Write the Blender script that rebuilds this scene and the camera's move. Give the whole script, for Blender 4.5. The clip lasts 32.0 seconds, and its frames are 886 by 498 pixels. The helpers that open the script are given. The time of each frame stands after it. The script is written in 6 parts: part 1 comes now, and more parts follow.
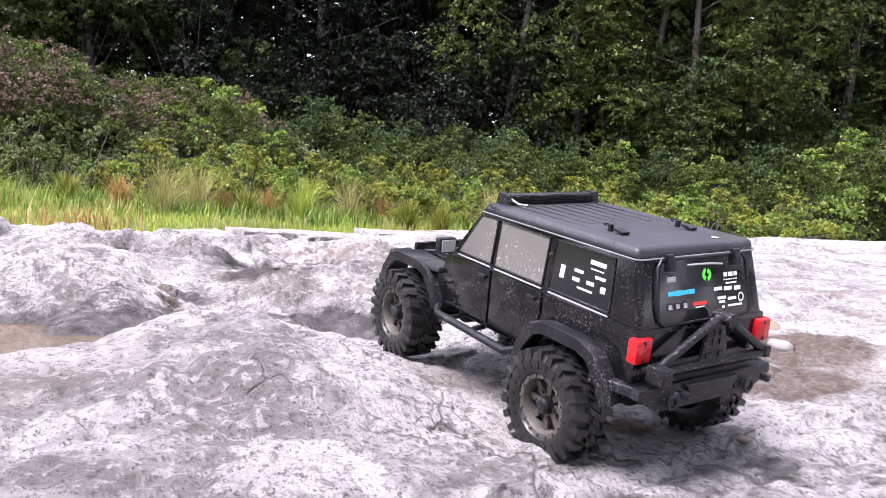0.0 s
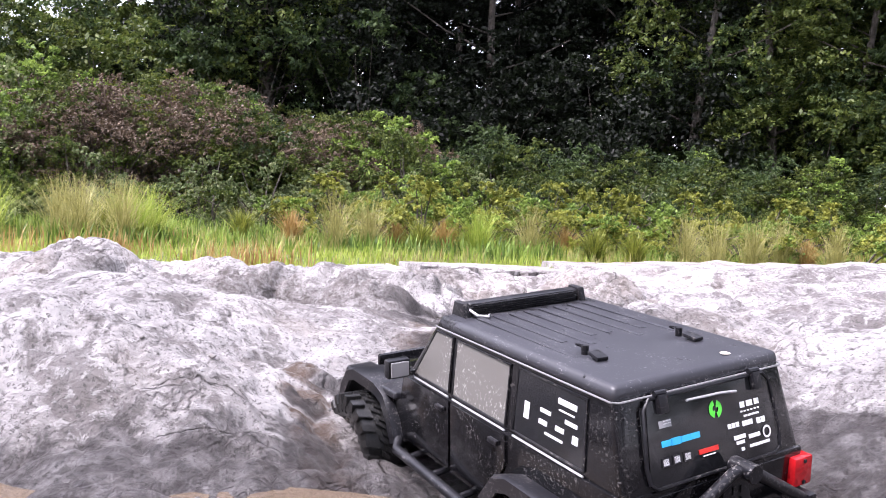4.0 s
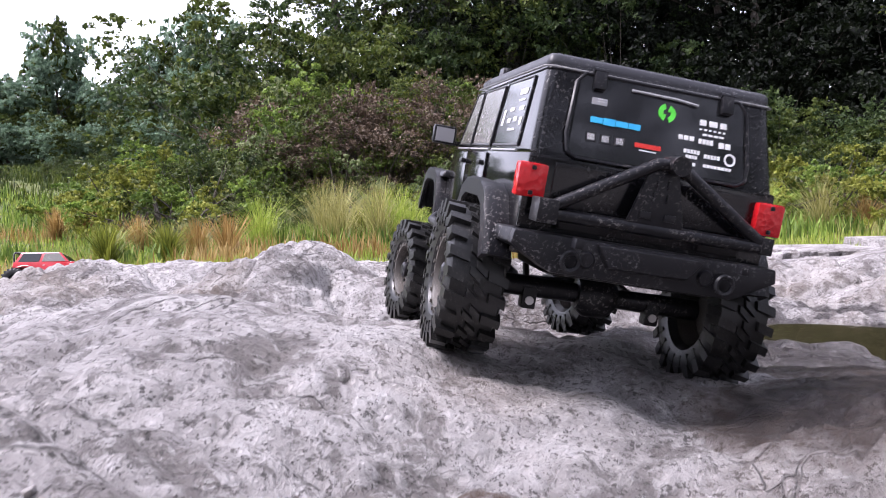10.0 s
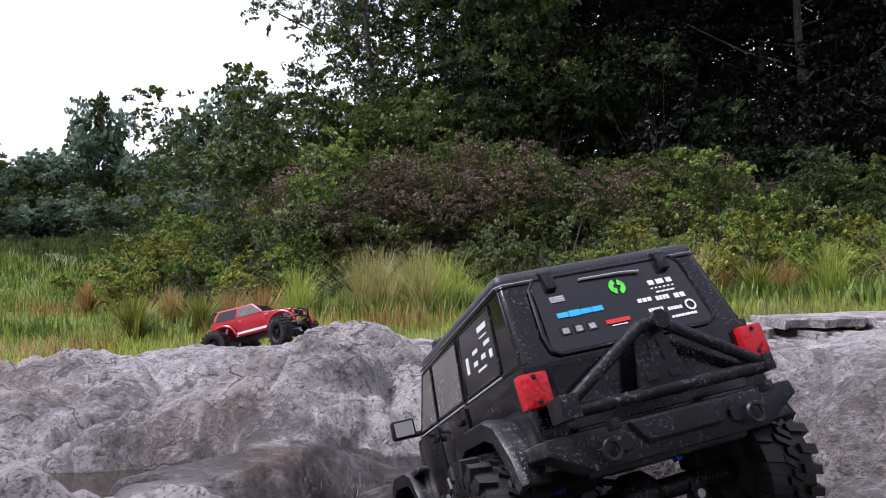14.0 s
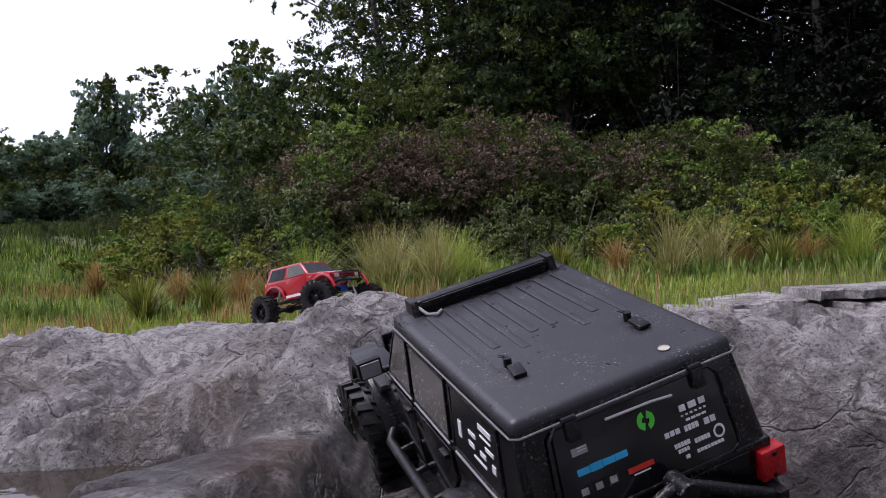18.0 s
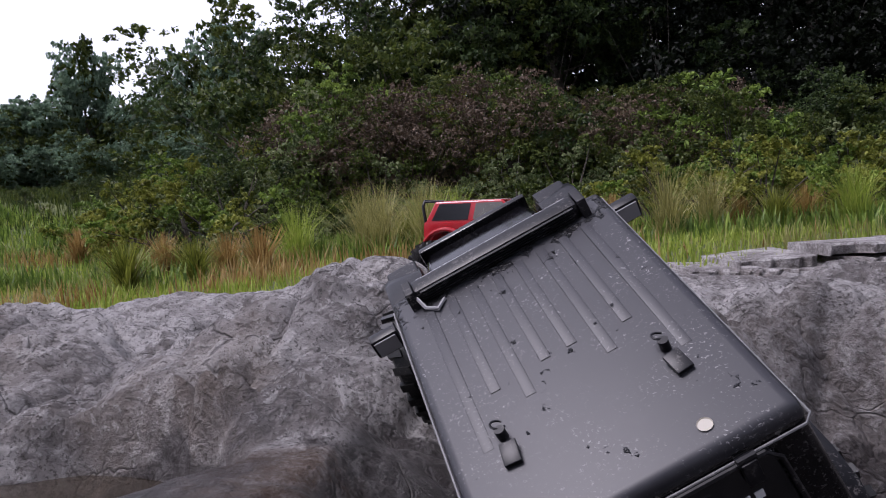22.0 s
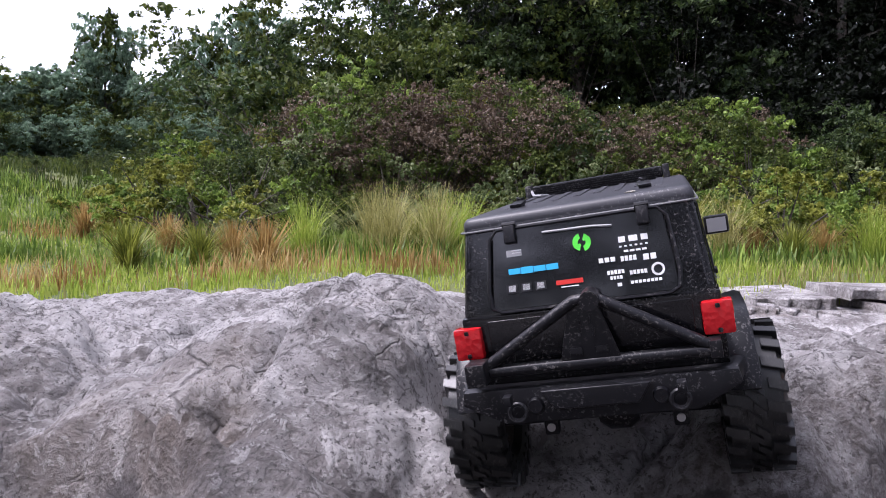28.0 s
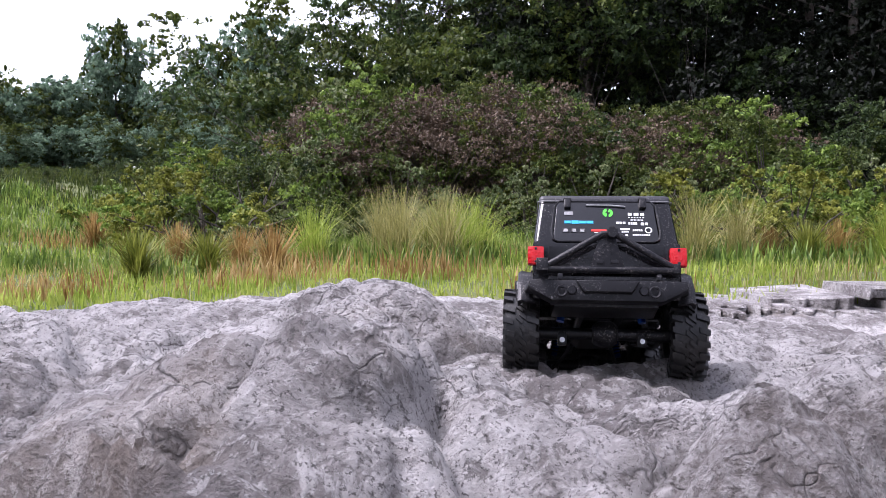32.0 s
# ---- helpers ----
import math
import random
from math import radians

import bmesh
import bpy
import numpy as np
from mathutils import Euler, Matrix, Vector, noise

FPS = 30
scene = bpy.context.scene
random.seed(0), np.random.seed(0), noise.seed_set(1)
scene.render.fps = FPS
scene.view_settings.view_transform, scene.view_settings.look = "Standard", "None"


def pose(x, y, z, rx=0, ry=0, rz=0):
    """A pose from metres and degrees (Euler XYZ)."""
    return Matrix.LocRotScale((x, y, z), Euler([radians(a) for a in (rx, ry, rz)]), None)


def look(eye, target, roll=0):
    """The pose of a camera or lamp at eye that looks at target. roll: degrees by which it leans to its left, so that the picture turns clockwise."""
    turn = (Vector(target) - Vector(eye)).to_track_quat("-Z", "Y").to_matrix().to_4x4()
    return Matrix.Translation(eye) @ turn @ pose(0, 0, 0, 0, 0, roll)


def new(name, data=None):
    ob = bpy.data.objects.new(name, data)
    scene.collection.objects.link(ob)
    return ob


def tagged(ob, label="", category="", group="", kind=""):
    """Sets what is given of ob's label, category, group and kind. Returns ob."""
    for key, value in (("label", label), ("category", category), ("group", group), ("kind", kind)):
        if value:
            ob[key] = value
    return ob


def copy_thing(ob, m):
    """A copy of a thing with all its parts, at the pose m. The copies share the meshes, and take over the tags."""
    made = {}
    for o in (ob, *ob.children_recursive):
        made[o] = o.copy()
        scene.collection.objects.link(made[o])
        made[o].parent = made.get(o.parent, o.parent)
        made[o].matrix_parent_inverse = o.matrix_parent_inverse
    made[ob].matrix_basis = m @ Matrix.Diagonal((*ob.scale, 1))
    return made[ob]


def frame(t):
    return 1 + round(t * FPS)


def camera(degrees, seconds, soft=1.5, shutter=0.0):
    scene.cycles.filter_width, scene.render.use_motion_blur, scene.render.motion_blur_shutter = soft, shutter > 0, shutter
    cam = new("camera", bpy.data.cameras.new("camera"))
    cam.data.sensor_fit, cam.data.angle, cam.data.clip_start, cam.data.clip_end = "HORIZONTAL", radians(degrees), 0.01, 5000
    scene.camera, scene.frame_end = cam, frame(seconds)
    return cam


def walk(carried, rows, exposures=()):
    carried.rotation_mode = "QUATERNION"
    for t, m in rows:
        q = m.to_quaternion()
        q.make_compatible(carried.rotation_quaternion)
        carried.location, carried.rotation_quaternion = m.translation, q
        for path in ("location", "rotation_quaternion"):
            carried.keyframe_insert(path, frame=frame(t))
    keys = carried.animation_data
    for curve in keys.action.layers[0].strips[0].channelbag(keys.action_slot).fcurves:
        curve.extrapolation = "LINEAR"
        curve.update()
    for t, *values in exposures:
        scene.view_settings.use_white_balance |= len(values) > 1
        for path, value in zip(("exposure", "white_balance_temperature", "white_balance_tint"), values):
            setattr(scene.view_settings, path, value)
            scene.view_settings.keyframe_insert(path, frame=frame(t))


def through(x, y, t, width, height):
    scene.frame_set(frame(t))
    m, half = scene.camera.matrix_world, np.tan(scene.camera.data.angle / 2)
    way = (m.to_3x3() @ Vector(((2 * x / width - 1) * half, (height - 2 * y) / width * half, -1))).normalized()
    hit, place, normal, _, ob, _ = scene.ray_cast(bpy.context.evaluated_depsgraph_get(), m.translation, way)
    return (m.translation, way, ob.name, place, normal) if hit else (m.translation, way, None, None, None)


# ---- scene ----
# the plan of rock and meadow is drawn this many times longer along y than it lies
LONG = 1.52
cam = camera(58.0, 32.0, soft=0.75, shutter=0.3)


def heading(x, y, z, yaw, pitch, roll):
    """A thing that faces +y, turned left by yaw, nose up by pitch, right side up by roll."""
    return pose(x, y, z, 0, 0, yaw) @ pose(0, 0, 0, pitch) @ pose(0, 0, 0, 0, -roll)


# seconds, eye, then degrees to the left of +y, up, and lean
PATH = [
    (0, -0.404, -1.448, 0.403, -31.92, -4.24, 4.91),
    (0.5, -0.392, -1.354, 0.397, -31.22, -3.73, 6.38),
    (1, -0.389, -1.266, 0.399, -31.59, -3.79, 6.06),
    (1.5, -0.389, -1.170, 0.407, -32.38, -3.38, 5.41),
    (2, -0.375, -1.097, 0.424, -32.68, -2.55, 4.76),
    (2.5, -0.335, -0.993, 0.421, -31.74, -1.33, 4.29),
    (3, -0.264, -0.809, 0.391, -28.46, -0.69, 3.72),
    (3.5, -0.191, -0.583, 0.343, -23.32, -1.53, 3.30),
    (5.5, -0.031, -0.349, 0.279, -14.69, -4.13, 3.99),
    (6, -0.020, -0.270, 0.251, -11.52, -4.61, 3.62),
    (6.5, -0.019, -0.188, 0.242, -8.63, -5.59, 3.58),
    (7, -0.015, -0.140, 0.224, -5.57, -6.35, 3.63),
    (7.5, -0.011, -0.088, 0.214, -3.27, -6.66, 2.87),
    (8, -0.003, -0.046, 0.219, -1.86, -6.95, 2.17),
    (8.5, 0.003, -0.005, 0.237, -0.91, -5.41, 2.50),
    (9, 0.007, 0.020, 0.251, -0.38, -4.64, 1.73),
    (9.5, 0.009, 0.050, 0.262, -0.70, -3.49, 0.62),
    (10, 0.016, 0.092, 0.282, -1.32, -3.65, -1.12),
    (10.5, 0.031, 0.115, 0.307, -1.97, -3.29, -1.43),
    (11, 0.040, 0.149, 0.305, -2.05, -3.24, -1.15),
    (11.5, 0.034, 0.196, 0.304, -1.71, -2.81, -0.73),
    (12, 0.004, 0.276, 0.316, -1.53, -2.16, -0.23),
    (12.5, -0.036, 0.369, 0.341, -0.89, -0.85, -0.30),
    (13, -0.057, 0.431, 0.348, -0.57, 0.19, -0.66),
    (13.5, -0.071, 0.536, 0.313, 0.23, 1.04, -1.51),
    (14, -0.088, 0.632, 0.283, 1.11, 1.18, -1.96),
    (14.5, -0.098, 0.678, 0.274, 1.14, 1.57, -2.87),
    (16.5, -0.123, 0.812, 0.260, 1.94, 1.51, 0.34),
    (17, -0.123, 0.826, 0.257, 1.84, 1.03, -0.09),
    (17.5, -0.124, 0.827, 0.256, 2.03, 0.14, -1.29),
    (18, -0.125, 0.837, 0.250, 1.90, -0.25, -2.78),
    (18.5, -0.124, 0.853, 0.248, 1.37, -0.64, -4.60),
    (19, -0.126, 0.869, 0.253, 1.37, -0.34, -4.82),
    (19.5, -0.146, 0.905, 0.245, 2.49, -1.32, -5.56),
    (20, -0.168, 0.917, 0.233, 3.75, -1.65, -5.98),
    (20.5, -0.179, 0.929, 0.242, 4.13, -1.22, -6.56),
    (21, -0.178, 0.964, 0.249, 3.50, -0.80, -6.59),
    (21.5, -0.177, 1.000, 0.248, 3.09, -1.60, -5.51),
    (22, -0.179, 1.018, 0.248, 1.11, -3.14, -3.71),
    (22.5, -0.178, 1.028, 0.241, -0.14, -3.92, -3.02),
    (23, -0.179, 1.077, 0.244, 0.14, -4.58, -2.64),
    (23.5, -0.181, 1.094, 0.240, 1.25, -4.10, -1.45),
    (24, -0.182, 1.092, 0.240, 2.43, -5.08, -0.95),
    (24.5, -0.181, 1.089, 0.239, 2.07, -5.31, 0.19),
    (25, -0.178, 1.092, 0.240, 1.15, -5.25, 1.16),
    (25.5, -0.178, 1.100, 0.244, 0.97, -4.72, 1.57),
    (27.5, -0.193, 1.134, 0.264, 1.35, -3.36, 0.95),
    (28, -0.192, 1.139, 0.272, 1.59, -2.92, 1.24),
    (28.5, -0.192, 1.145, 0.275, 1.21, -2.71, 0.88),
    (29, -0.197, 1.145, 0.273, 1.18, -2.67, 0.28),
    (29.5, -0.204, 1.145, 0.270, 1.55, -3.02, -0.20),
    (30, -0.204, 1.144, 0.265, 1.91, -3.20, -0.56),
    (30.5, -0.196, 1.152, 0.268, 2.33, -3.13, -0.98),
    (31, -0.185, 1.163, 0.271, 2.67, -2.60, -0.61),
    (31.5, -0.174, 1.183, 0.273, 2.77, -2.40, -0.21),
    (32, -0.173, 1.203, 0.267, 2.45, -2.61, 0.34),
]

walk(cam, [(t, pose(x, y, z, 0, 0, yaw) @ pose(0, 0, 0, 90 + pitch) @ pose(0, 0, 0, 0, 0, roll)) for t, x, y, z, yaw, pitch, roll in PATH],
     [(t, e, w - 40, 26) for t, e, w in ((0, 2.58, 6150), (3, 2.55, 6150), (6, 2.95, 6000), (8, 2.55, 6100), (9, 2.3, 6100), (11, 2.2, 6050), (13, 1.8, 6000), (16.5, 0.95, 6000), (19, 0.95, 6000), (20, 1.05, 6000), (22, 0.95, 6000), (23, 1.66, 6050), (25, 1.93, 6050), (28, 1.84, 5950), (32, 1.94, 5950))])

# ---- light: a bright overcast sky with a faint, very soft sun ----
world = bpy.data.worlds.new("overcast_sky")
scene.world = world
world.use_nodes = True
wn, wl = world.node_tree.nodes, world.node_tree.links
sky = wn.new("ShaderNodeTexSky")
sky.sky_type = "NISHITA"
sky.sun_disc = False
sky.sun_elevation = radians(60)
sky.sun_rotation = radians(-75)
sky.air_density, sky.dust_density, sky.ozone_density = 1.0, 1.2, 1.0
pale = wn.new("ShaderNodeHueSaturation")
pale.inputs["Saturation"].default_value = 0.22
wl.new(sky.outputs[0], pale.inputs["Color"])
wl.new(pale.outputs[0], wn["Background"].inputs["Color"])
wn["Background"].inputs["Strength"].default_value = 0.112
sun = new("sun", bpy.data.lights.new("sun", "SUN"))
sun.data.energy, sun.data.angle, sun.data.color = 1.45, radians(24), (1.0, 0.96, 0.9)
sun.matrix_world = look((0, 0, 0), (0.50, 0.12, -0.90))


# ---- materials ----


def material(name, rough=0.6, metal=0.0, color=(0.5, 0.5, 0.5)):
    m = bpy.data.materials.new(name)
    m.use_nodes = True
    b = m.node_tree.nodes["Principled BSDF"]
    b.inputs["Base Color"].default_value = (*color, 1)
    b.inputs["Roughness"].default_value, b.inputs["Metallic"].default_value = rough, metal
    return m


class Nodes:
    """Short calls to add and join the nodes of a material."""

    def __init__(self, m):
        self.m, self.n, self.l = m, m.node_tree.nodes, m.node_tree.links
        self.b = self.n["Principled BSDF"]
        self.at = self.n.new("ShaderNodeTexCoord").outputs["Object"]

    def wire(self, node, key, value):
        if value is None:
            return
        if isinstance(value, bpy.types.NodeSocket):
            self.l.new(value, node.inputs[key])
        else:
            node.inputs[key].default_value = value

    def noise(self, scale, detail=4.0, rough=0.55, distort=0.0, vector=None):
        t = self.n.new("ShaderNodeTexNoise")
        for k, v in (("Scale", scale), ("Detail", detail), ("Roughness", rough), ("Distortion", distort), ("Vector", vector or self.at)):
            self.wire(t, k, v)
        return t.outputs["Fac"]

    def voronoi(self, scale, feature="F1", vector=None):
        t = self.n.new("ShaderNodeTexVoronoi")
        t.feature = feature
        self.wire(t, "Scale", scale)
        self.wire(t, "Vector", vector or self.at)
        return t.outputs["Distance"]

    def ramp(self, fac, *stops):
        r = self.n.new("ShaderNodeValToRGB")
        e = r.color_ramp.elements
        while len(e) < len(stops):
            e.new(0.5)
        for i, (p, c) in enumerate(stops):
            e[i].position = p
            e[i].color = (c, c, c, 1) if isinstance(c, (int, float)) else (*c, 1)
        self.wire(r, "Fac", fac)
        return r.outputs["Color"]

    def mix(self, fac, a, b, kind="MIX"):
        x = self.n.new("ShaderNodeMix")
        x.data_type, x.blend_type = "RGBA", kind
        for key, v in ((0, fac), (6, a), (7, b)):
            if isinstance(v, bpy.types.NodeSocket):
                self.l.new(v, x.inputs[key])
            elif key:
                x.inputs[key].default_value = (*v, 1)
            else:
                x.inputs[key].default_value = v
        return x.outputs[2]

    def math(self, op, a, b=0.0):
        x = self.n.new("ShaderNodeMath")
        x.operation = op
        self.wire(x, 0, a)
        self.wire(x, 1, b)
        return x.outputs[0]

    def place(self, axis):
        x = self.n.new("ShaderNodeSeparateXYZ")
        self.l.new(self.n.new("ShaderNodeNewGeometry").outputs["Position"], x.inputs[0])
        return x.outputs[axis]

    def island(self):
        return self.n.new("ShaderNodeNewGeometry").outputs["Random Per Island"]

    def bump(self, height, strength=0.3, depth=0.01, normal=None):
        x = self.n.new("ShaderNodeBump")
        self.wire(x, "Strength", strength)
        self.wire(x, "Distance", depth)
        self.wire(x, "Height", height)
        self.wire(x, "Normal", normal)
        return x.outputs["Normal"]

    def out(self, color=None, rough=None, normal=None):
        self.wire(self.b, "Base Color", color)
        self.wire(self.b, "Roughness", rough)
        self.wire(self.b, "Normal", normal)
        return self.m


# wet patches on the rock: x, y, reach
WET_PATCHES = [(0.36, 0.98, 0.16), (0.42, 1.25, 0.14), (0.033, 0.62, 0.03), (0.033, 0.52, 0.03), (0.033, 0.43, 0.03), (0.10, 0.74, 0.06), (0.15, 0.52, 0.10), (0.07, 0.28, 0.13), (0.62, 2.00, 0.28), (-0.64, 2.40, 0.34), (0.45, 1.6, 0.22), (0.05, 2.15, 0.2)]


# where the rock is a duller, darker brown-grey: x, y, reach
DULL = [(0.14, 2.72, 0.20), (-0.08, 2.42, 0.14), (0.38, 1.95, 0.38), (0.32, 1.5, 0.30), (0.62, 3.1, 0.30)]


# brown silt stains: x, y, reach
STAINS = [(0.043, 0.67, 0.03), (0.043, 0.725, 0.03), (0.042, 0.78, 0.028), (0.86, -0.92, 0.22), (0.62, -1.12, 0.16), (0.26, -1.22, 0.05), (0.34, 0.98, 0.16), (0.40, 1.2, 0.14), (0.033, 0.63, 0.036), (0.033, 0.56, 0.036), (0.033, 0.49, 0.036), (0.034, 0.42, 0.036), (0.034, 0.35, 0.036), (0.15, 2.5, 0.12), (-0.3, 2.4, 0.12)]


def rock_material():
    """Pale limestone: chalky crusts, grey lichen stains, thin dark cracks, dark and damp low down by the pools."""
    k = Nodes(material("pale_bedrock", 0.85))
    big = k.noise(2.6, 6, 0.62, 0.6)
    mid = k.noise(10, 9, 0.68, 0.5)
    fine = k.noise(62, 8, 0.72, 0.4)
    grit = k.noise(300, 3, 0.6)
    tone = k.ramp(big, (0.36, (0.22, 0.20, 0.193)), (0.47, (0.38, 0.357, 0.348)), (0.58, (0.58, 0.555, 0.545)))
    # chalky crust with ragged, crisp edges; darker lichen between
    tone = k.mix(k.ramp(mid, (0.535, 0.0), (0.575, 0.65)), tone, (0.66, 0.635, 0.622))
    tone = k.mix(k.ramp(mid, (0.40, 0.75), (0.46, 0.0)), tone, (0.17, 0.152, 0.143))
    tone = k.mix(k.ramp(fine, (0.40, 0.7), (0.455, 0.0)), tone, (0.14, 0.128, 0.12))
    tone = k.mix(k.ramp(fine, (0.555, 0.0), (0.59, 0.5)), tone, (0.66, 0.64, 0.63))
    tone = k.mix(k.ramp(k.noise(170, 5, 0.75), (0.40, 0.85), (0.44, 0.0)), tone, (0.09, 0.083, 0.078))
    tone = k.mix(k.ramp(k.noise(1.7, 5, 0.65, 0.5), (0.53, 0.0), (0.68, 0.45)), tone, (0.30, 0.235, 0.18))
    # fine weathered partings that run along the beds
    warp = k.n.new("ShaderNodeMix")
    warp.data_type = "VECTOR"
    warp.inputs[0].default_value = 0.22
    k.l.new(k.at, warp.inputs[4])
    nt = k.n.new("ShaderNodeTexNoise")
    nt.inputs["Scale"].default_value, nt.inputs["Detail"].default_value = 5.0, 5.0
    k.l.new(k.at, nt.inputs["Vector"])
    k.l.new(nt.outputs["Color"], warp.inputs[5])
    flat = k.n.new("ShaderNodeMapping")
    flat.inputs["Scale"].default_value, flat.inputs["Rotation"].default_value = (0.6, 1.35, 1.0), (0, 0, 0.25)
    k.l.new(warp.outputs[1], flat.inputs["Vector"])
    crack = k.ramp(k.voronoi(6.0, "DISTANCE_TO_EDGE", flat.outputs[0]), (0.0, 1.0), (0.016, 0.0))
    crack = k.math("MULTIPLY", crack, k.ramp(k.noise(3.1, 3), (0.50, 0.0), (0.58, 1.0)))
    small = k.ramp(k.voronoi(19, "DISTANCE_TO_EDGE", flat.outputs[0]), (0.0, 1.0), (0.035, 0.0))
    small = k.math("MULTIPLY", small, k.ramp(k.noise(6.3, 3), (0.53, 0.0), (0.60, 0.8)))
    crack = k.math("MAXIMUM", crack, small)
    tone = k.mix(k.math("MULTIPLY", crack, 0.72), tone, (0.06, 0.052, 0.048))
    # damp: a ragged band above each pool, and wet patches where water stands or drips
    wob = k.math("MULTIPLY", k.math("SUBTRACT", k.noise(14, 6, 0.7, 0.8), 0.5), 0.16)
    line = k.ramp(k.math("MULTIPLY", k.place("Y"), 0.1 * LONG), (0.028, 0.120), (0.047, 0.090), (0.062, 0.048), (0.11, 0.04))
    line = k.math("SUBTRACT", line, k.ramp(k.math("MULTIPLY", k.place("Y"), 0.1 * LONG), (0.27, 0.0), (0.31, 1.0)))
    damp = k.ramp(k.math("SUBTRACT", k.math("ADD", k.place("Z"), wob), line), (0.0, 1.0), (0.022, 0.0))

    def spot(x, y, r, ragged):
        """1 inside a ragged round patch, 0 outside."""
        far = k.math("SQRT", k.math("ADD", k.math("POWER", k.math("SUBTRACT", k.place("X"), x), 2), k.math("POWER", k.math("SUBTRACT", k.math("MULTIPLY", k.place("Y"), LONG), y), 2)))
        return k.ramp(k.math("ADD", k.math("DIVIDE", far, r), k.math("MULTIPLY", wob, ragged)), (0.72, 1.0), (1.0, 0.0))

    for patch in WET_PATCHES:
        damp = k.math("MAXIMUM", damp, spot(*patch, 5.0))
    dull = spot(*DULL[0], 6.0)
    for patch in DULL[1:]:
        dull = k.math("MAXIMUM", dull, spot(*patch, 6.0))
    tone = k.mix(k.math("MULTIPLY", dull, k.ramp(fine, (0.42, 0.8), (0.62, 0.35))), tone, (0.135, 0.115, 0.105))
    silt = spot(*STAINS[0], 4.0)
    for patch in STAINS[1:]:
        silt = k.math("MAXIMUM", silt, spot(*patch, 4.0))
    tone = k.mix(k.math("MULTIPLY", silt, k.ramp(fine, (0.42, 1.0), (0.62, 0.6))), tone, (0.12, 0.080, 0.056))
    damp = k.math("MULTIPLY", damp, k.ramp(k.noise(34, 6, 0.7, 0.4), (0.44, 1.0), (0.64, 0.65)))
    tone = k.mix(k.math("MULTIPLY", damp, 0.90), tone, (0.055, 0.047, 0.046))
    rough = k.mix(damp, k.ramp(mid, (0.3, 0.72), (0.7, 0.92)), (0.28, 0.28, 0.28))
    h = k.math("ADD", k.math("MULTIPLY", mid, 1.1), k.math("MULTIPLY", fine, 0.7))
    h = k.math("ADD", h, k.math("MULTIPLY", grit, 0.12))
    h = k.math("SUBTRACT", h, k.math("MULTIPLY", crack, 0.22))
    return k.out(tone, rough, k.bump(h, 1.0, 0.036))


def meadow_material():
    k = Nodes(material("meadow_soil", 0.95))
    tone = k.ramp(k.noise(1.2, 5), (0.35, (0.06, 0.085, 0.022)), (0.6, (0.11, 0.13, 0.035)), (0.75, (0.16, 0.14, 0.06)))
    return k.out(tone, None, k.bump(k.noise(20, 5), 0.6, 0.05))


def leaf_material(name, dark, mid, light, rough=0.55, through=0.35):
    """Leaves that let some light through, each a little different."""
    m = material(name, rough)
    k = Nodes(m)
    tone = k.ramp(k.island(), (0.0, dark), (0.5, mid), (1.0, light))
    tone = k.mix(k.ramp(k.noise(1.6, 4), (0.40, 0.55), (0.58, 0.0)), tone, dark)
    tone = k.mix(k.ramp(k.noise(2.7, 3), (0.50, 0.0), (0.62, 0.6)), tone, light)
    k.out(tone, rough)
    k.b.inputs["Specular IOR Level"].default_value = 0.35
    t = k.n.new("ShaderNodeBsdfTranslucent")
    k.l.new(tone, t.inputs["Color"])
    x = k.n.new("ShaderNodeMixShader")
    x.inputs[0].default_value = through
    k.l.new(k.b.outputs[0], x.inputs[1])
    k.l.new(t.outputs[0], x.inputs[2])
    k.l.new(x.outputs[0], k.n["Material Output"].inputs["Surface"])
    return m


def bark_material():
    k = Nodes(material("grey_bark", 0.9))
    tone = k.ramp(k.noise(9, 5, 0.6, 0.4), (0.3, (0.035, 0.03, 0.025)), (0.7, (0.14, 0.12, 0.1)))
    return k.out(tone, None, k.bump(k.noise(30, 4), 0.8, 0.03))


def water_material(name, tint, silt, thick):
    """A still pool: sky glare at a flat angle, else a look through to the stained rock."""
    m = bpy.data.materials.new(name)
    m.use_nodes = True
    n, l = m.node_tree.nodes, m.node_tree.links
    n.remove(n["Principled BSDF"])
    see, shine, mixed, fres = n.new("ShaderNodeBsdfTransparent"), n.new("ShaderNodeBsdfGlossy"), n.new("ShaderNodeMixShader"), n.new("ShaderNodeFresnel")
    see.inputs["Color"].default_value = (*tint, 1)
    shine.inputs["Roughness"].default_value = 0.03
    ripple, nt = n.new("ShaderNodeBump"), n.new("ShaderNodeTexNoise")
    nt.inputs["Scale"].default_value = 16
    ripple.inputs["Strength"].default_value, ripple.inputs["Distance"].default_value = 0.05, 0.01
    l.new(nt.outputs["Fac"], ripple.inputs["Height"])
    l.new(ripple.outputs[0], shine.inputs["Normal"])
    fres.inputs["IOR"].default_value = 1.33
    l.new(fres.outputs[0], mixed.inputs[0])
    l.new(shine.outputs[0], mixed.inputs[2])
    mud, cloudy = n.new("ShaderNodeBsdfDiffuse"), n.new("ShaderNodeMixShader")
    mud.inputs["Color"].default_value = (*silt, 1)
    cloudy.inputs[0].default_value = thick
    l.new(see.outputs[0], cloudy.inputs[1])
    l.new(mud.outputs[0], cloudy.inputs[2])
    l.new(cloudy.outputs[0], mixed.inputs[1])
    l.new(mixed.outputs[0], n["Material Output"].inputs["Surface"])
    return m


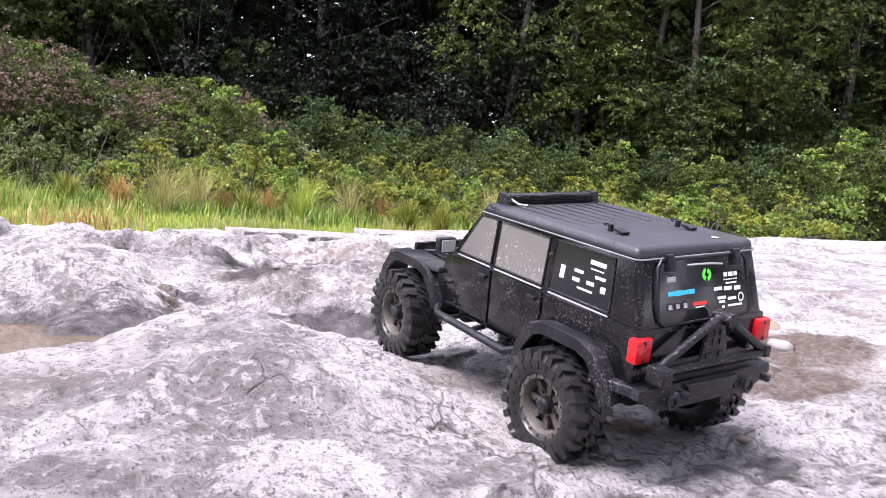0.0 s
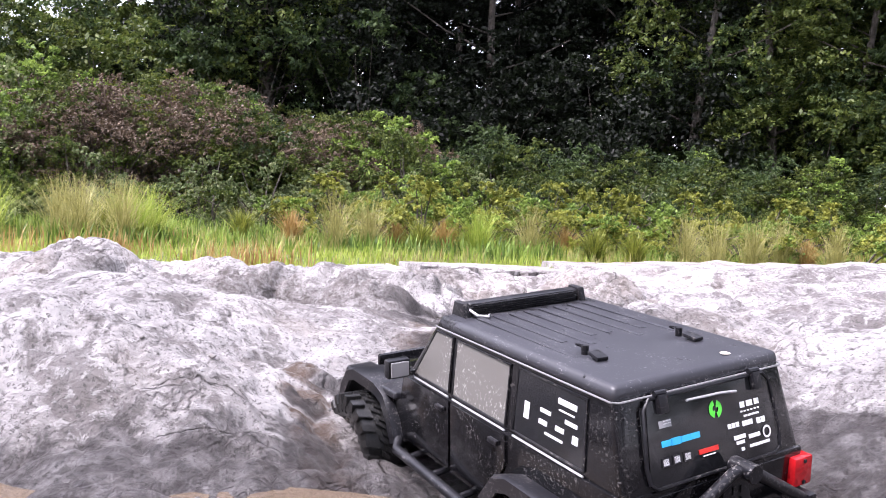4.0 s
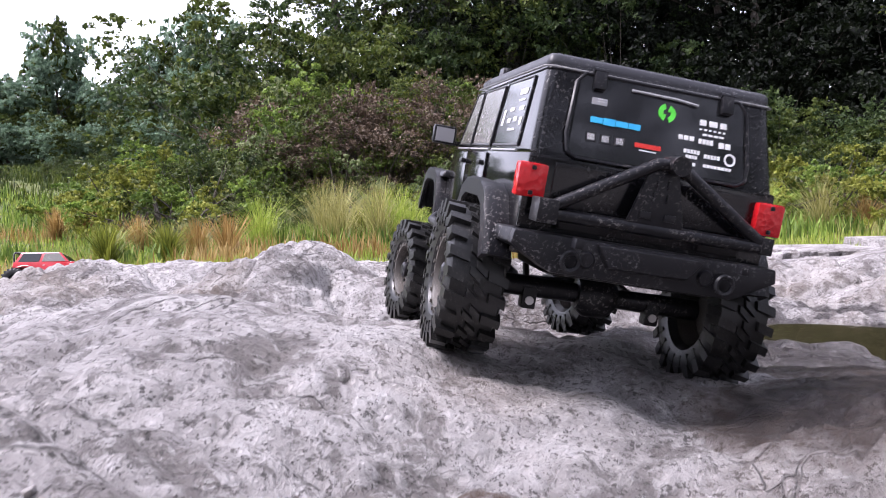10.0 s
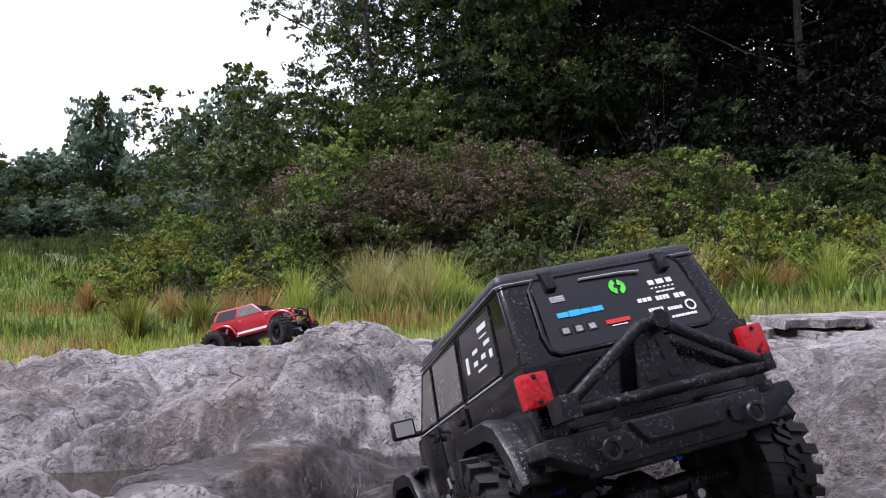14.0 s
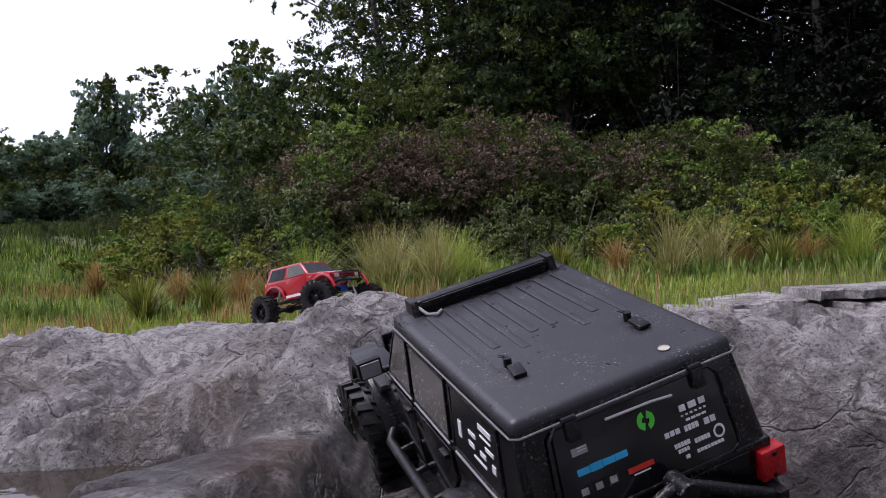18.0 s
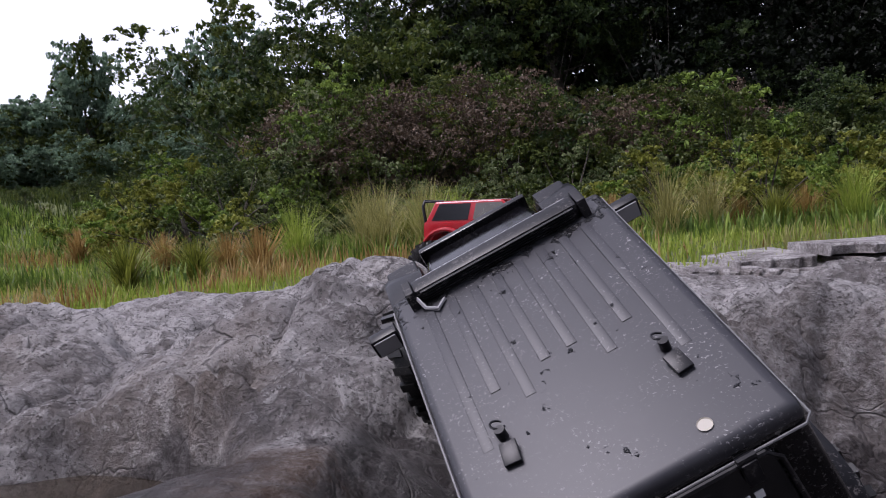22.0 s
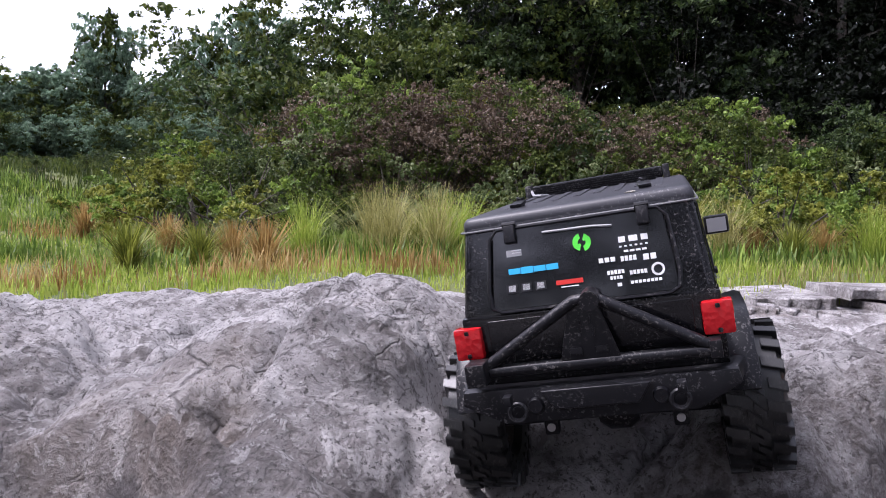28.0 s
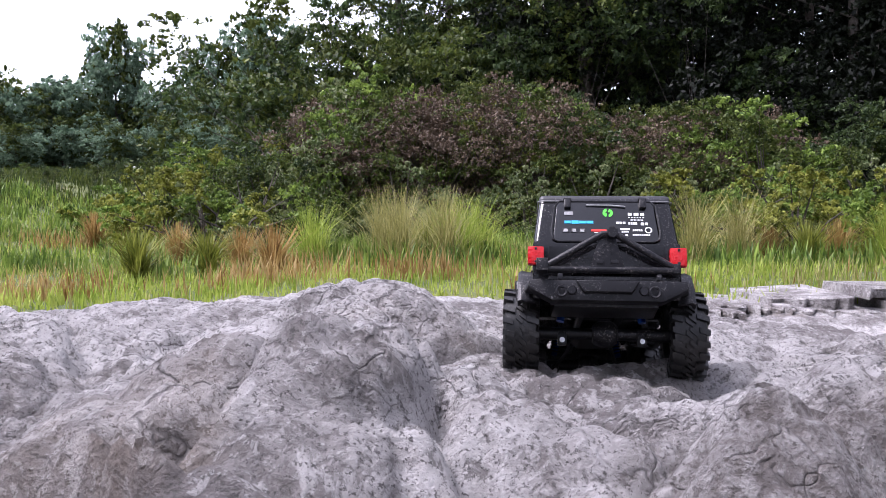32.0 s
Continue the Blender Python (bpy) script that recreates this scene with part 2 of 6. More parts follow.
def paint_material(name, color, rough, dust=(0.45, 0.42, 0.4), amount=0.5, scale=26, coat=0.0, sparse=0.0, gloss=0.5):
    """Model-car paint with dried mud specks, streaks and fine scratches."""
    k = Nodes(material(name, rough, 0, color))
    speck = k.ramp(k.noise(scale * 14, 4, 0.7, 0.5), (0.555 + sparse, 0.0), (0.62 + sparse, 1.0))
    k.b.inputs["Specular IOR Level"].default_value = gloss
    where = k.ramp(k.noise(scale, 4, 0.6), (0.42, 0.0), (0.66, 1.0))
    d = k.math("MULTIPLY", k.math("MULTIPLY", speck, where), amount)
    haze = k.math("MULTIPLY", k.ramp(k.noise(scale * 0.7, 5, 0.65), (0.5, 0.0), (0.8, 0.5)), amount * 0.05)
    d = k.math("MAXIMUM", d, haze)
    tone = k.mix(d, color, dust)
    r = k.mix(d, (rough,) * 3, (0.85,) * 3)
    k.b.inputs["Coat Weight"].default_value, k.b.inputs["Coat Roughness"].default_value = coat, rough
    return k.out(tone, r, k.bump(k.noise(scale * 20, 3), 0.05, 0.0006))


ROCK = rock_material()
MEADOW = meadow_material()
BARK = bark_material()
WATER = water_material("brown_pool_water", (0.62, 0.50, 0.36), (0.20, 0.155, 0.115), 0.5)
MOSSY_WATER = water_material("mossy_puddle_water", (0.30, 0.28, 0.17), (0.040, 0.037, 0.016), 0.5)
CLEAR_WATER = water_material("clear_pool_water", (0.55, 0.50, 0.44), (0.12, 0.10, 0.08), 0.25)
BLACK = paint_material("mud_specked_black_paint", (0.004, 0.004, 0.005), 0.12, amount=0.24, scale=30, sparse=0.015, coat=0.15, gloss=0.35)
ROOF = paint_material("smooth_black_roof", (0.022, 0.0225, 0.028), 0.46, (0.55, 0.54, 0.54), amount=0.55, scale=34, sparse=0.035, coat=0.0, gloss=0.52)
# water patches near the light bar, with dark reflections put into their colour
wet_roof = Nodes(ROOF)
front = wet_roof.n.new("ShaderNodeSeparateXYZ")
wet_roof.l.new(wet_roof.at, front.inputs[0])
patchy = wet_roof.math("ADD", wet_roof.noise(70, 5, 0.65), wet_roof.ramp(wet_roof.math("ADD", wet_roof.math("MULTIPLY", front.outputs[1], 4.0), 0.5), (0.36, 0.0), (0.56, 0.24)))
puddled = wet_roof.ramp(patchy, (0.67, 0.0), (0.71, 1.0))
wet_roof.out(wet_roof.mix(puddled, wet_roof.b.inputs["Base Color"].links[0].from_socket, (0.006, 0.006, 0.008)), None, wet_roof.bump(wet_roof.math("MULTIPLY", wet_roof.noise(150, 3), puddled), 1.0, 0.006))
wet_roof.l.new(wet_roof.b.inputs["Normal"].links[0].from_socket, wet_roof.b.inputs["Coat Normal"])
PLASTIC = paint_material("satin_black_plastic", (0.007, 0.007, 0.009), 0.36, amount=0.35, gloss=0.3)
STEEL = paint_material("worn_black_steel", (0.009, 0.009, 0.011), 0.38, (0.35, 0.34, 0.34), amount=0.45, gloss=0.3)
RED = paint_material("gloss_red_paint", (0.42, 0.012, 0.018), 0.2, amount=0.12, coat=0.5)
BLUE = material("blue_anodised_metal", 0.35, 0.8, (0.02, 0.10, 0.42))
WET_RUBBER = paint_material("damp_tyre_rubber", (0.008, 0.008, 0.008), 0.38, (0.25, 0.23, 0.21), amount=0.3, scale=40)
RIM = paint_material("muddy_bronze_rim", (0.07, 0.062, 0.055), 0.5, (0.35, 0.31, 0.27), amount=0.8, scale=60)
CHROME = material("bright_metal", 0.3, 1.0, (0.6, 0.6, 0.6))
WHITE = material("white_vinyl", 0.45, 0, (0.75, 0.75, 0.75))
GREY = material("grey_vinyl", 0.45, 0, (0.30, 0.30, 0.31))
CYAN = material("light_blue_vinyl", 0.4, 0, (0.03, 0.42, 0.75))
LIME = material("lime_green_vinyl", 0.4, 0, (0.10, 0.75, 0.06))
SCARLET = material("red_vinyl", 0.4, 0, (0.60, 0.03, 0.02))


def lens_material(name, color, rough=0.15):
    m = material(name, rough, 0, color)
    k = Nodes(m)
    k.out(None, None, k.bump(k.voronoi(260), 0.5, 0.001))
    return m


TAIL = lens_material("red_plastic_lens", (0.48, 0.012, 0.015))
LAMP = lens_material("clear_lamp_lens", (0.5, 0.5, 0.5))


def glass_material(name, color, rough):
    m = material(name, rough, 0, color)
    b = m.node_tree.nodes["Principled BSDF"]
    b.inputs["Specular IOR Level"].default_value = 0.6
    return m


GLASS = glass_material("smoked_window_plastic", (0.010, 0.0105, 0.012), 0.12)
# opaque grey stands for light seen through clear windows; dust specks lie over it
LIT_DUSTY_GLASS = paint_material("dusty_window_plastic", (0.13, 0.125, 0.115), 0.14, (0.5, 0.48, 0.46), amount=0.6, scale=22)


# ---- the lie of the land ----


def smooth(a, b, v):
    t = np.clip((v - a) / (b - a), 0.0, 1.0)
    return t * t * (3 - 2 * t)


def lattice(ix, iy, seed):
    """A repeatable random number from 0 to 1 for each lattice point."""
    h = np.sin(ix * 127.1 + iy * 311.7 + seed * 74.7) * 43758.5453
    return h - np.floor(h)


def value_noise(x, y, seed):
    ix, iy = np.floor(x), np.floor(y)
    fx, fy = x - ix, y - iy
    fx, fy = fx * fx * fx * (fx * (fx * 6 - 15) + 10), fy * fy * fy * (fy * (fy * 6 - 15) + 10)
    a, b = lattice(ix, iy, seed), lattice(ix + 1, iy, seed)
    c, d = lattice(ix, iy + 1, seed), lattice(ix + 1, iy + 1, seed)
    return (a + (b - a) * fx) * (1 - fy) + (c + (d - c) * fx) * fy - 0.5


def billow(x, y, seed):
    """Rounded lobes with sharp grooves between them, from 0 in the groove to about 1 on the lobe."""
    n = np.abs(value_noise(x, y, seed) + 0.5 * value_noise(2.1 * x + 3.3, 2.1 * y - 1.7, seed + 1))
    return np.minimum(1.0, 4.0 * n) ** 0.6


def lobes(x, y, seed):
    """Broad, low swellings parted by narrow creases, steeper on the side towards -y; about 0 in a crease, 1 on a lobe."""
    ix, iy = np.floor(x), np.floor(y)
    best = np.full(np.shape(x), -9.0)
    next_best = best.copy()
    for dx in (-1, 0, 1):
        for dy in (-1, 0, 1):
            cx, cy = ix + dx, iy + dy
            px = cx + 0.1 + 0.8 * lattice(cx, cy, seed)
            py = cy + 0.1 + 0.8 * lattice(cx, cy, seed + 5)
            ex, ey = x - px, y - py
            ey = np.where(ey < 0, 1.3 * ey, 0.85 * ey)
            v = 0.72 + 0.45 * lattice(cx, cy, seed + 9) - 0.9 * (ex * ex + ey * ey)
            next_best = np.maximum(next_best, np.minimum(best, v))
            best = np.maximum(best, v)
    return 0.75 * (1 - np.exp(-6.0 * (best - next_best))) + 1.1 * (best - 0.72)


def base_height(x, y):
    """Bedrock in broad steps: near slab, water trough, crest, pool basin, lumpy rock and the far fall to the meadow."""
    prof = np.interp(y, [-6, -0.45, 0.6, 0.85, 1.2, 1.45, 1.7, 2.0, 2.3, 2.6, 3.0, 3.5, 4.6, 5.2, 5.9, 6.6, 7.2, 8.2, 14, 20, 30, 60],
                     [.19, .19, .165, .18, .185, .16, .12, .05, .055, .095, .095, .085, .07, .03, -.01, -.07, -.16, -.22, -.22, -.2, .3, 1.5])
    near = -0.45 + 0.30 * x
    far = 0.22 - 0.55 * x
    open_ = smooth(0.95, 0.45, x)
    dip = smooth(near, near + 0.16, y) * (1 - smooth(far - 0.1, far + 0.38, y)) * open_
    basin = smooth(1.75, 2.0, y) * (1 - smooth(2.2, 2.5, y))
    fall = 0.15 * smooth(-0.1, -0.95, x) * smooth(0.35, 0.7, y) * (1 - smooth(1.5, 2.0, y))
    z = prof - fall - 0.125 * dip + basin * (0.05 * smooth(0.25, 0.6, x) - 0.02 * smooth(-0.2, -0.6, x))
    return z - 0.07 * smooth(-1.2, -2.2, x) * smooth(5.5, 6.5, y)


# swells and hollows of the bedrock: x, y, height, breadth
SWELLS_NEAR = [
    (0.1, -1.5, -0.059, 0.50),
    (-0.1, -0.7, 0.053, 0.13),
    (-0.4, -0.5, -0.062, 0.13),
    (0.1, -0.1, 0.052, 0.13),
    (0.6, -0.1, 0.204, 0.20),
    (-0.4, 0.1, -0.176, 0.13),
    (-0.3, 0.1, 0.216, 0.20),
    (0.5, 0.3, -0.174, 0.50),
    (0.9, 0.4, 0.159, 0.20),
    (-0.2, 0.5, 0.029, 0.13),
    (-0.3, 0.7, 0.059, 0.13),
    (0.3, 0.8, 0.033, 0.13),
    (0.6, 0.8, 0.108, 0.20),
    (0.7, 1.3, -0.042, 0.20),
    (-0.7, 1.3, -0.146, 0.20),
    (0.0, 1.4, 0.032, 0.20),
]
SWELLS_MIDDLE = [
    (-0.6, 1.5, 0.185, 0.32),
    (0.3, 1.6, 0.043, 0.13),
    (1.2, 1.8, -0.023, 0.32),
    (-0.2, 1.9, 0.050, 0.13),
    (-0.4, 1.9, 0.113, 0.13),
    (-0.2, 1.9, -0.181, 0.50),
    (0.2, 1.9, 0.075, 0.13),
    (0.4, 2.0, 0.074, 0.13),
    (-0.4, 2.1, 0.156, 0.13),
    (0.6, 2.2, -0.058, 0.13),
    (0.3, 2.2, 0.151, 0.13),
    (-0.9, 2.3, 0.092, 0.20),
    (0.2, 2.4, 0.024, 0.13),
    (-0.4, 2.5, 0.123, 0.13),
    (0.0, 2.5, 0.156, 0.13),
    (0.6, 2.5, 0.127, 0.13),
]
SWELLS_FAR = [
    (0.2, 2.6, -0.169, 0.13),
    (1.2, 2.7, 0.079, 0.20),
    (-0.3, 2.7, 0.065, 0.13),
    (0.1, 2.8, 0.130, 0.13),
    (-0.1, 2.8, -0.145, 0.20),
    (-0.6, 2.8, -0.069, 0.13),
    (0.3, 2.9, 0.072, 0.13),
    (-0.3, 2.9, 0.142, 0.13),
    (-1.2, 3.1, -0.038, 0.50),
    (-0.2, 3.1, 0.071, 0.13),
    (0.8, 3.1, 0.121, 0.32),
    (1.2, 3.2, -0.135, 0.50),
    (0.0, 3.3, 0.080, 0.13),
    (-0.4, 3.3, 0.062, 0.13),
    (1.2, 3.3, 0.129, 0.20),
    (0.2, 3.4, 0.098, 0.13),
]
SWELLS_REST = [
    (-0.9, 3.5, 0.089, 0.13),
    (0.5, 3.5, 0.055, 0.13),
    (-0.3, 3.6, 0.077, 0.13),
    (0.4, 3.7, 0.107, 0.13),
    (0.2, 3.7, -0.145, 0.50),
    (1.2, 3.8, 0.050, 0.13),
    (0.9, 4.0, 0.165, 0.32),
    (-0.3, 4.1, 0.077, 0.20),
    (0.1, 4.1, 0.100, 0.13),
    (-0.9, 4.2, 0.052, 0.20),
    (1.2, 4.3, 0.163, 0.20),
    (0.4, 4.4, 0.083, 0.20),
    (1.2, 4.5, -0.252, 0.50),
    (0.7, 4.6, 0.042, 0.13),
    (-1.2, 4.6, -0.130, 0.50),
    (1.2, 4.6, 0.064, 0.13),
]
SWELLS_LAST = [
    (-1.2, 4.7, 0.052, 0.20),
    (1.1, 4.8, 0.183, 0.32),
    (1.2, 4.8, -0.080, 0.50),
    (-0.9, 4.9, 0.103, 0.32),
    (-1.2, 4.9, 0.077, 0.50),
    (-0.1, 5.1, 0.014, 0.20),
    (-1.2, 5.3, -0.047, 0.50),
    (-1.2, 5.4, -0.192, 0.50),
    (-0.8, 5.5, 0.106, 0.20),
    (-0.5, 5.5, 0.048, 0.13),
    (1.2, 5.8, -0.238, 0.50),
    (-0.7, 5.9, 0.067, 0.13),
    (-1.0, 6.0, 0.066, 0.13),
    (-1.1, 6.5, 0.016, 0.50),
    (1.2, 6.5, -0.412, 0.50),
    (-1.0, 6.5, -0.029, 0.13),
]


SWELLS_MORE = [
    (-1.7, 6.9, -0.120, 0.40),
    (-0.8, 3.1, -0.023, 0.12),
    (-0.8, 3.6, -0.034, 0.12),
    (-0.6, 2.7, 0.096, 0.12),
    (-0.4, 2.4, 0.070, 0.12),
    (-0.4, 3.2, -0.066, 0.12),
    (-0.3, 0.4, -0.065, 0.12),
    (-0.3, 1.4, 0.024, 0.35),
    (-0.3, 2.7, -0.060, 0.12),
    (-0.2, 2.2, -0.031, 0.12),
    (-0.2, 2.5, -0.071, 0.16),
    (-0.2, 3.5, 0.073, 0.35),
    (-0.1, -1.0, 0.047, 0.12),
    (-0.1, 0.6, 0.019, 0.12),
    (-0.1, 1.0, 0.041, 0.12),
    (-0.1, 4.0, -0.050, 0.12),
    (0.0, 0.4, 0.025, 0.16),
    (0.07, 0.5, -0.030, 0.07),
    (0.0, 1.7, 0.045, 0.12),
    (0.0, 2.0, 0.056, 0.12),
    (0.0, 2.8, 0.070, 0.14),
    (0.1, 2.3, -0.064, 0.12),
    (0.03, 2.5, -0.030, 0.12),
    (0.1, 3.4, -0.050, 0.12),
    (0.2, -0.2, -0.042, 0.22),
    (0.2, 0.8, -0.039, 0.12),
    (0.2, 2.8, -0.050, 0.14),
    (0.2, 3.1, 0.030, 0.12),
    (0.0, 3.2, -0.028, 0.13),
    (0.4, -0.6, 0.035, 0.12),
    (0.4, 0.4, -0.047, 0.12),
]


# bowls in the rock: middle, reach, floor height, how fully they are worn down
BOWLS = [(-0.42, 0.0, 0.78, 0.27, 0.042, 0.9), (-0.55, 2.24, 0.42, 0.34, 0.060, 0.9), (-0.63, 2.50, 0.23, 0.24, -0.030, 0.95), (0.62, 2.00, 0.17, 0.19, 0.030, 0.9), (-0.40, 1.70, 0.07, 0.11, 0.082, 0.9)]


# single swellings of the lumpy rock: middle, half-widths, turn in degrees, bulk
CRAGS_LEFT = [
    (-0.51, 2.92, 0.17, 0.30, 14, 1.00), (-0.88, 3.14, 0.24, 0.30, 8, 1.00), (-0.93, 3.62, 0.24, 0.22, -10, 0.95), (-0.41, 3.13, 0.15, 0.17, 20, 0.95), (-0.36, 3.72, 0.34, 0.22, -8, 1.05),
    (-0.73, 3.86, 0.17, 0.18, 0, 0.85), (-0.76, 4.22, 0.26, 0.24, 12, 0.95), (-0.30, 4.28, 0.30, 0.24, -6, 0.95), (-1.18, 3.35, 0.24, 0.30, 0, 0.95), (-1.15, 4.02, 0.30, 0.30, 0, 0.95),
]
CRAGS_RIGHT = [
    (-0.27, 2.70, 0.155, 0.30, 6, 1.00), (-0.12, 2.86, 0.13, 0.17, -12, 0.90), (0.03, 2.97, 0.13, 0.13, 10, 0.85), (0.04, 2.76, 0.14, 0.12, -14, 0.80), (0.22, 2.97, 0.17, 0.17, -18, 1.00),
    (-0.01, 2.53, 0.15, 0.16, 12, 0.90), (0.18, 2.56, 0.15, 0.18, -8, 0.90), (-0.14, 2.50, 0.11, 0.16, 0, 0.85), (0.42, 2.80, 0.18, 0.22, 14, 0.90), (0.45, 3.48, 0.26, 0.20, -12, 0.85),
    (0.10, 3.62, 0.26, 0.22, 8, 0.90), (0.44, 3.92, 0.28, 0.20, 10, 0.90), (0.75, 3.20, 0.26, 0.26, 0, 0.95), (0.16, 4.12, 0.26, 0.22, -10, 0.90), (0.82, 3.72, 0.26, 0.26, 0, 0.95), (0.74, 4.22, 0.3, 0.26, 0, 0.95),
]
# long open cracks and broken bed edges: half-width, depth, then the way they run
CRACKS = [
    (0.005, 0.014, (-0.13, -0.73), (-0.08, -0.75), (-0.01, -0.77), (0.1, -0.78), (0.22, -0.8)),
    (0.005, 0.013, (-0.12, -0.98), (-0.05, -0.92), (0, -0.9)),
    (0.005, 0.014, (-0.02, -0.95), (0.03, -0.94), (0.13, -0.89), (0.27, -0.75)),
    (0.0035, 0.008, (-0.38, -1.13), (-0.32, -1.09), (-0.28, -1.09), (-0.22, -1.05), (-0.17, -1.04)),
    (0.003, 0.006, (-0.32, -0.93), (-0.3, -1.02), (-0.27, -1.09)),
    (0.003, 0.006, (-0.22, -1.26), (-0.18, -1.29), (-0.14, -1.32)),
    (0.003, 0.006, (0.04, -0.9), (0.08, -1.03), (0.22, -0.93)),
    (0.006, 0.018, (-0.17, 1.35), (-0.13, 1.28), (-0.1, 1.2), (-0.07, 1.22), (-0.02, 1.35), (0.06, 1.4)),
    (0.004, 0.01, (-0.47, 1.76), (-0.4, 1.7), (-0.3, 1.62)),
    (0.006, 0.015, (0.23, 0.84), (0.22, 0.74), (0.24, 0.7), (0.24, 0.66)),
    (0.005, 0.012, (-0.19, 1.2), (-0.113, 1.176), (-0.03, 1.17)),
    (0.005, 0.012, (-0.2, 0.68), (-0.21, 0.78), (-0.2, 0.82), (-0.21, 0.96)),
    (0.006, 0.015, (-1.1, 4.3), (-0.91, 3.98), (-0.71, 3.55)),
    (0.005, 0.012, (-0.6, 3.75), (-0.43, 3.55), (-0.28, 3.35), (-0.12, 3.3)),
]


def crags(x, y):
    """Swellings parted by sharp creases, steeper on the side towards -y; 0 in a crease to about 1.2 on top."""
    best = np.full(np.shape(x), -2.0)
    next_best = best.copy()
    for px, py, rx, ry, turn, bulk in CRAGS_LEFT + CRAGS_RIGHT:
        c, s = math.cos(radians(turn)), math.sin(radians(turn))
        ex, ey = ((x - px) * c + (y - py) * s) / rx, ((y - py) * c - (x - px) * s) / ry
        ey = np.where(ey < 0, 1.25 * ey, 0.9 * ey)
        v = bulk * (1 - 0.75 * (ex * ex + ey * ey))
        next_best = np.maximum(next_best, np.minimum(best, v))
        best = np.maximum(best, v)
    return 0.55 * (1 - np.exp(-5.0 * (best - next_best))) + 0.65 * np.maximum(best, -0.6)


def crack_depth(x, y):
    """How far the open cracks cut in, ragged along their way."""
    cut = np.zeros(np.shape(x))
    wx = x + 0.035 * value_noise(x * 14, y * 14, 61) + 0.012 * value_noise(x * 45, y * 45, 63)
    wy = y + 0.035 * value_noise(x * 14 + 4, y * 14, 62) + 0.012 * value_noise(x * 45 + 4, y * 45, 64)
    for half, deep, *way in CRACKS:
        d = np.full(np.shape(x), 9.0)
        for (ax, ay), (bx, by) in zip(way, way[1:]):
            ux, uy = bx - ax, by - ay
            f = np.clip(((wx - ax) * ux + (wy - ay) * uy) / (ux * ux + uy * uy), 0, 1)
            d = np.minimum(d, np.hypot(wx - ax - f * ux, wy - ay - f * uy))
        wide = half * (0.65 + 1.3 * np.maximum(0, value_noise(x * 9, y * 9, 65) + 0.25))
        cut = np.maximum(cut, deep * np.exp(-(d / wide) ** 2))
    return cut


def plan_height(x, y):
    """Height of the rock and, past it, of the meadow, over the drawn plan."""
    x, y = np.asarray(x, float), np.asarray(y, float)
    z = base_height(x, y)
    for px, py, h, s in SWELLS_NEAR + SWELLS_MIDDLE + SWELLS_FAR + SWELLS_REST + SWELLS_LAST + SWELLS_MORE:
        z = z + h * np.exp(-((x - px) ** 2 + (y - py) ** 2) / (2 * s * s))
    rocky = 1 - smooth(7.6, 8.6, y - 0.22 * np.maximum(0, x - 2))
    # right of the crawler's way the slab runs on and rises a little; far left it falls away
    z = z + 0.03 * np.clip(x - 1.2, 0, 6) * rocky - 0.02 * np.clip(-1.2 - x, 0, 4)
    # weathered lobes with creases between them, larger and deeper on the far, lumpy rock
    wx = x + 0.10 * value_noise(x * 3.1, y * 3.1, 41) + 0.03 * value_noise(x * 11, y * 11, 42)
    wy = y + 0.10 * value_noise(x * 3.1 + 9, y * 3.1, 43) + 0.03 * value_noise(x * 11 + 5, y * 11, 44)
    rough_part = smooth(1.1, 2.3, y) * rocky
    face = smooth(0.15, 0.4, y) * (1 - smooth(0.75, 1.0, y)) * smooth(0.9, 0.3, x)
    ease = 1 - 0.55 * smooth(3.5, 4.1, y)
    known = smooth(2.25, 2.5, y) * (1 - smooth(4.2, 4.6, y)) * smooth(1.3, 0.9, np.abs(x + 0.1))
    z = z + (crags(x + 0.5 * (wx - x), y + 0.5 * (wy - y)) - 0.62) * 0.062 * known * (1 - 0.55 * smooth(3.2, 3.9, y))
    z = z + (lobes(wx * 2.3 + 0.6 * wy, wy * 2.6 - 0.7 * wx, 5) - 0.6) * (0.010 + 0.056 * rough_part) * ease * rocky * (1 - 0.92 * known)
    z = z + (lobes(wx * 6.5 - wy, wy * 7.2 + 1.6 * wx, 9) - 0.6) * (0.006 + 0.015 * rough_part + 0.006 * face) * ease * rocky
    z = z + (lobes(wx * 15 + 2 * wy, wy * 12 - 2 * wx, 15) - 0.6) * (0.0032 + 0.0062 * rough_part + 0.005 * face) * rocky * ease
    z = z + (lobes(wx * 37 - 4 * wy, wy * 29 + 5 * wx, 25) - 0.6) * (0.0012 + 0.0024 * rough_part + 0.0012 * face) * rocky
    z = z + (billow(wx * 34 + 3 * wy, wy * 20 - 2 * wx, 17) - 0.8) * (0.0034 + 0.003 * face) * rocky
    # long winding gullies and finer furrows
    gully = value_noise(wx * 2.1 + 3, wy * 1.7 - 5, 71) + 0.35 * value_noise(wx * 5.3, wy * 4.1, 72)
    furrow = value_noise(wx * 5.4 - 2, wy * 3.6, 73) + 0.3 * value_noise(wx * 13, wy * 9, 74)
    z = z - 0.025 * np.exp(-(gully / 0.035) ** 2) * (0.15 + 0.85 * rough_part) * ease * rocky
    z = z - 0.010 * np.exp(-(furrow / 0.05) ** 2) * (0.3 + 0.7 * rough_part) * ease * rocky
    z = z - crack_depth(x, y)
    z = z + 0.006 * value_noise(x * 19, y * 13, 3) * rocky + 0.003 * value_noise(x * 47, y * 31, 4) * rocky
